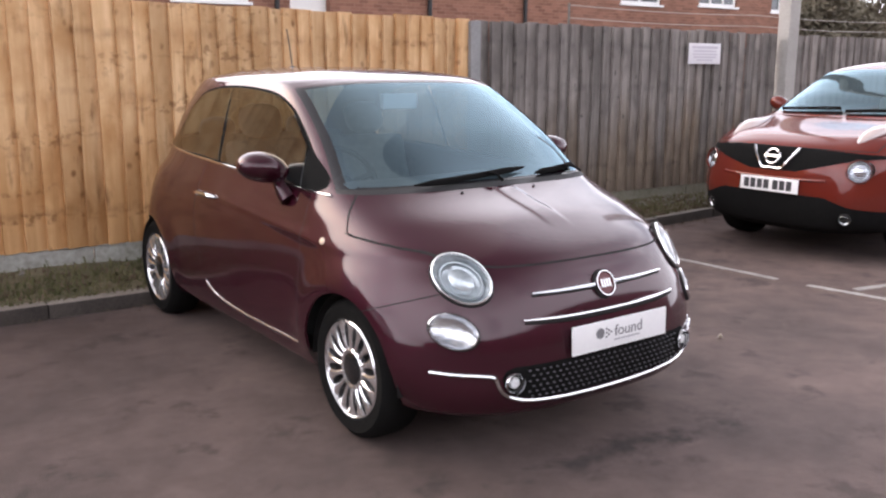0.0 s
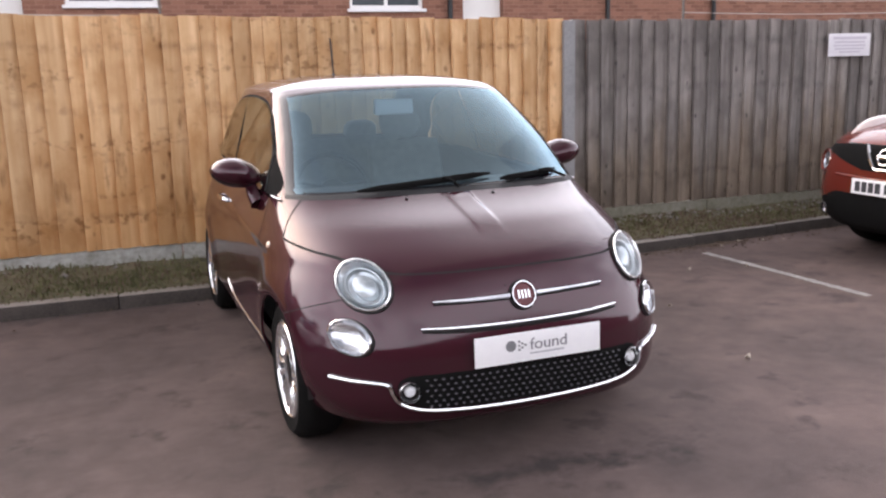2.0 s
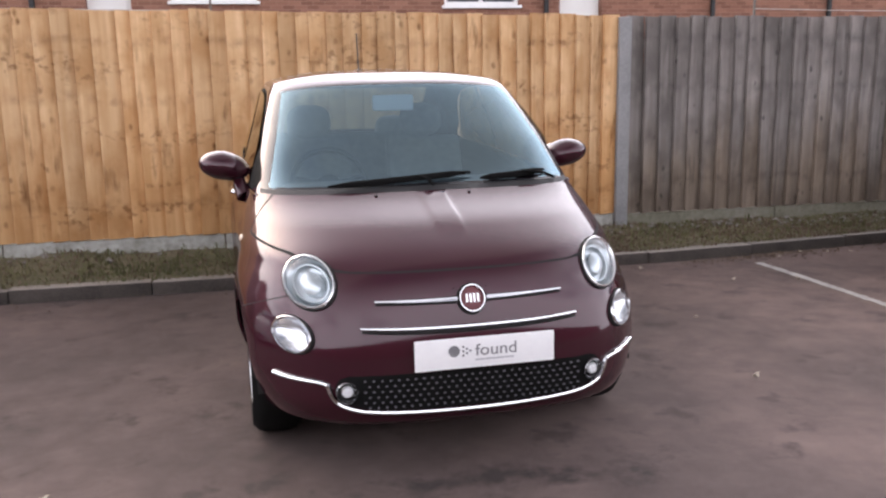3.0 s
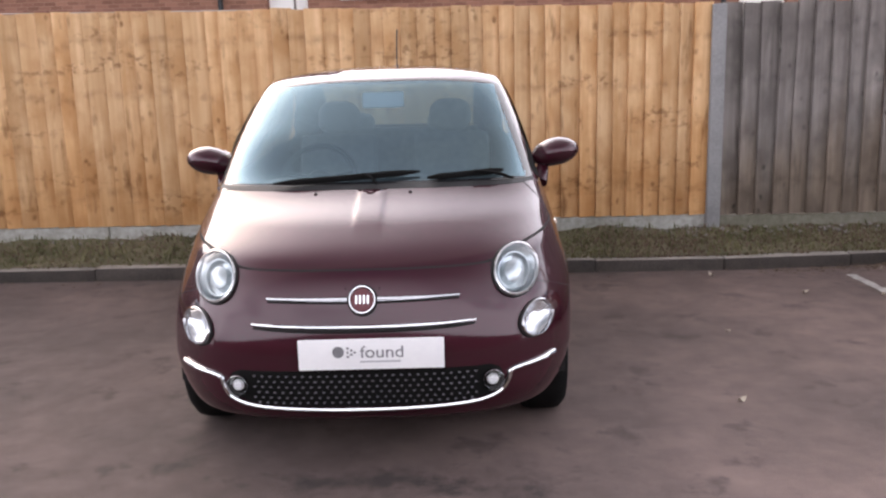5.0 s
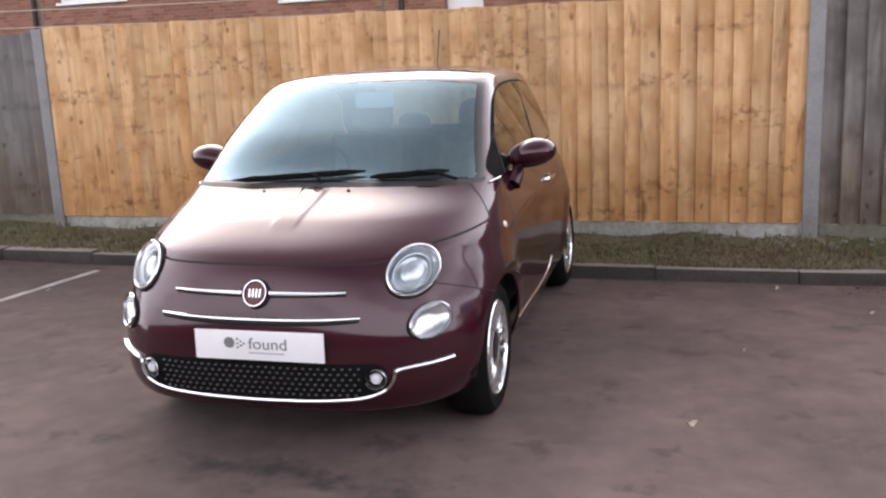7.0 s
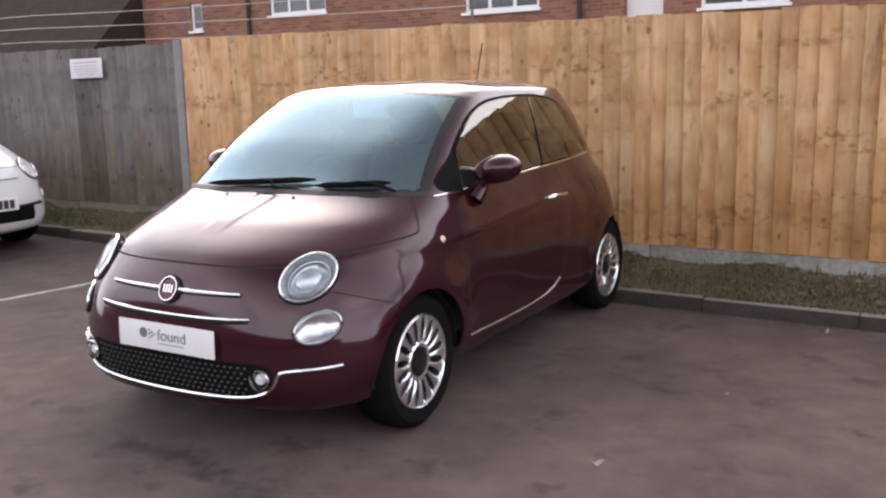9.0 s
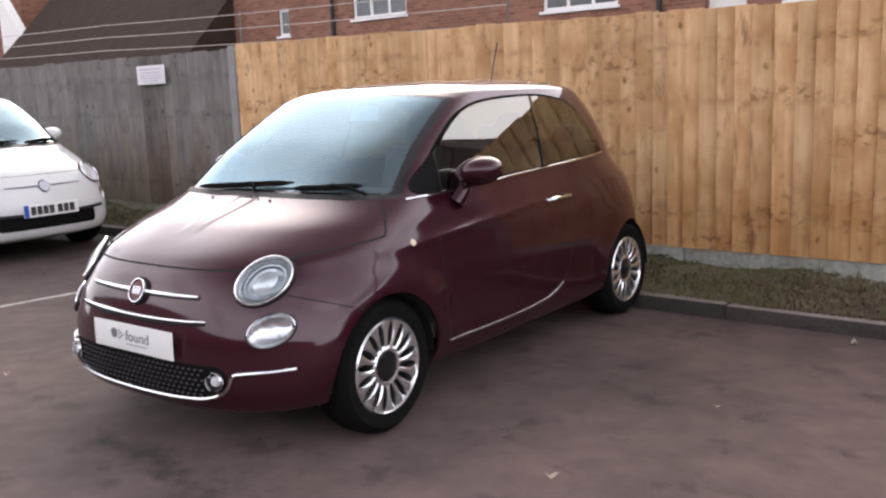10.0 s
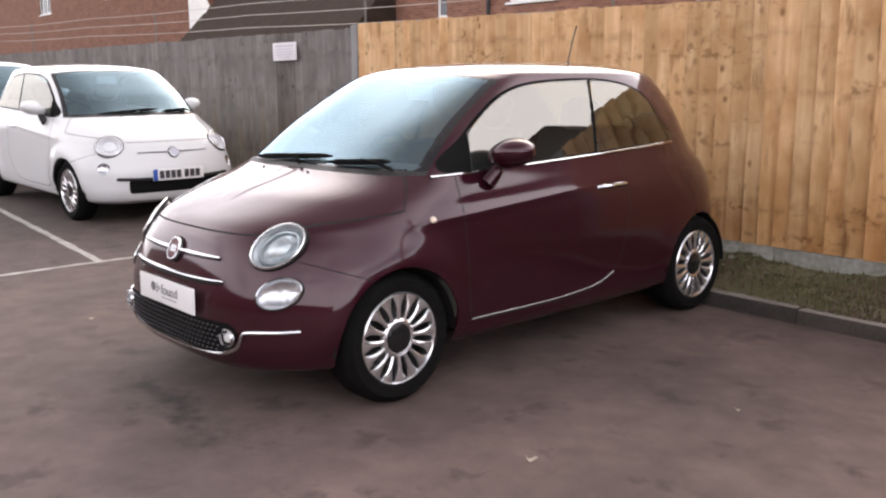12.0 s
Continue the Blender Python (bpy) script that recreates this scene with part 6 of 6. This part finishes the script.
blades("grass", 17000, "grass", .006, .026, "short rough grass and moss along the kerb", patch(-9, 9))
blades("dry_weeds", 5000, "litter", .008, .030, "dry brown weeds and stems along the fence foot", patch(4.3, 8.5))
blades("grass", 4500, "grass", .020, .060, "taller rough grass tufts on the planted strip", patch(-9, 9))
blades("dry_weeds", 4000, "litter", .008, .035, "dry brown weeds and stems along the fence foot", patch(-6, 5))


def leaf_mesh(s):
    bm = bmesh.new()
    n = 9
    rim = []
    for i in range(n):
        a = 2 * math.pi * i / n
        r = s * (1 + .35 * math.cos(a)) * (1 + .18 * math.cos(5 * a))
        rim.append(bm.verts.new((r * math.cos(a), .6 * r * math.sin(a), .012 + .010 * math.sin(2 * a + 1))))
    c = bm.verts.new((0, 0, .004))
    for i in range(n):
        bm.faces.new((c, rim[i], rim[(i + 1) % n]))
    r = bmesh.ops.extrude_face_region(bm, geom=bm.faces[:])
    for v in r["geom"]:
        if isinstance(v, bmesh.types.BMVert):
            v.co.z -= .0012
    return from_bm(bm, "leaf")


lm = leaf_mesh(.022)
lm.materials.append(M["leaf"])
for x, y, a, s in ((4.37, 3.27, 30, 1.0), (4.84, 5.60, 100, 1.1), (5.3, 5.1, 10, .8), (5.75, 5.0, 60, .8), (1.25, 2.75, 20, .7), (4.6, 4.3, 200, .6), (6.5, 5.75, 30, .8), (6.3, 5.8, 80, .9), (6.7, 5.72, 130, .8), (6.05, 5.7, 250, .8), (-.2, 4.9, 40, .6)):
    f = new("fallen_leaf", lm)
    f.matrix_world = pose(x, y, gz(x) + .004, 0, 0, a) @ Matrix.Scale(s, 4)
    tagged(f, "dry pale brown fallen leaf on the asphalt", "leaf", "fallen leaves")


# rubble and pale stones at the foot of the grey fence
M["stone"] = mat("pale_stone", (0.09, 0.08, 0.068), (0.25, 0.225, 0.20), 0.9, scale=14, fine=70, bump=0.4, bscale=60)
rng = random.Random(31)
vs, fs = [], []
for _ in range(240):
    x = rng.uniform(4.7, 8.6) if rng.random() < .75 else rng.uniform(-6, 4.7)
    y = min(6.60, rng.gauss(6.50, .09))
    r = rng.uniform(.010, .034)
    z = strip_z(x, y) + r * .3
    o = len(vs)
    ax = [rng.uniform(.6, 1.2) for _ in range(6)]
    for d, k in (((1, 0, 0), 0), ((-1, 0, 0), 1), ((0, 1, 0), 2), ((0, -1, 0), 3), ((0, 0, 1), 4), ((0, 0, -1), 5)):
        vs.append((x + d[0] * r * ax[k] + rng.uniform(-.2, .2) * r, y + d[1] * r * ax[k] + rng.uniform(-.2, .2) * r, z + d[2] * r * .7 * ax[k]))
    for a, b, c in ((0, 2, 4), (2, 1, 4), (1, 3, 4), (3, 0, 4), (2, 0, 5), (1, 2, 5), (3, 1, 5), (0, 3, 5)):
        fs.append((o + a, o + b, o + c))
me = bpy.data.meshes.new("rubble")
me.from_pydata(vs, [], fs)
me.materials.append(M["stone"])
tagged(new("rubble", me), "pale stones and rubble at the fence foot", "rubble", kind="stuff")

# brown leaf litter blown against the kerb
rng = random.Random(77)
vs, fs = [], []
for _ in range(650):
    x = rng.choice((rng.uniform(5.2, 7.6), rng.uniform(-6, 5.5), rng.gauss(6.05, .28)))
    y = kerb_y(x) - abs(rng.gauss(.0, .10)) - .01
    a, r, z = rng.uniform(0, 6.28), rng.uniform(.006, .020), gz(x) + .004
    o = len(vs)
    for k, (q, h) in enumerate(((1.0, .002), (.55, .010), (.9, .003), (.5, .012))):
        b = a + k * math.pi / 2
        vs.append((x + r * q * math.cos(b), y + r * q * math.sin(b), z + h * rng.uniform(.4, 1)))
    fs.append((o, o + 1, o + 2, o + 3))
me = bpy.data.meshes.new("leaf_litter")
me.from_pydata(vs, [], fs)
me.materials.append(M["litter"])
tagged(new("leaf_litter", me), "small brown leaf fragments along the kerb", "leaf litter", kind="stuff")


# ---- trees beyond the right-hand fence ----
M["bark"] = mat("bark", (0.06, 0.05, 0.04), (0.11, 0.09, 0.075), 0.9, scale=8, fine=60, bump=0.6, bscale=40)
M["foliage"] = mat("dull_foliage", (0.12, 0.105, 0.072), (0.20, 0.178, 0.13), 0.8, scale=2, fine=12)


def tree(x, y, h, r, seed, label):
    rr = random.Random(seed)
    t = thing("tree", pose(x, y, 0), label, "tree", "trees beyond the fence")
    bm = bmesh.new()
    tube(bm, [(0, 0, 0), (.05, 0, h * .3), (-.05, .05, h * .6)], lambda q: .22 - .12 * q, 10)
    tips = []
    for _ in range(11):
        a, e = rr.uniform(0, 6.28), rr.uniform(.35, .95)
        b0 = Vector((0, 0, h * rr.uniform(.2, .55)))
        tip = Vector((math.cos(a) * r * e, math.sin(a) * r * e, h * rr.uniform(.5, .98)))
        tube(bm, [b0, (b0 + tip) / 2 + Vector((0, 0, .2)), tip], lambda q: .07 - .055 * q, 6)
        tips.append(tip)
    part("trunk", bm, "bark", t)
    vs, fs = [], []
    for tip in tips:
        for _ in range(6):
            c = tip + Vector([rr.gauss(0, r * .22) for _ in range(3)])
            for _ in range(150):
                p = c + Vector([rr.gauss(0, .30) for _ in range(3)])
                u = Vector([rr.gauss(0, 1) for _ in range(3)]).normalized() * rr.uniform(.07, .14)
                w = u.cross(Vector([rr.gauss(0, 1) for _ in range(3)])).normalized() * u.length * .55
                o = len(vs)
                vs += [tuple(p - u), tuple(p + w), tuple(p + u), tuple(p - w)]
                fs.append((o, o + 1, o + 2, o + 3))
    me = bpy.data.meshes.new("crown")
    me.from_pydata(vs, [], fs)
    put("crown", me, "foliage", t, "thin dull winter foliage")


tree(34.5, 22.5, 4.6, 3.0, 5, "low dull-leaved tree beyond the fence")
tree(39.5, 24.5, 4.2, 3.2, 8, "low dull-leaved tree beyond the fence")
tree(45.0, 27.0, 4.4, 3.4, 9, "low dull-leaved tree beyond the fence")
tree(30.5, 23.0, 3.8, 2.6, 12, "low dull-leaved tree beyond the fence")
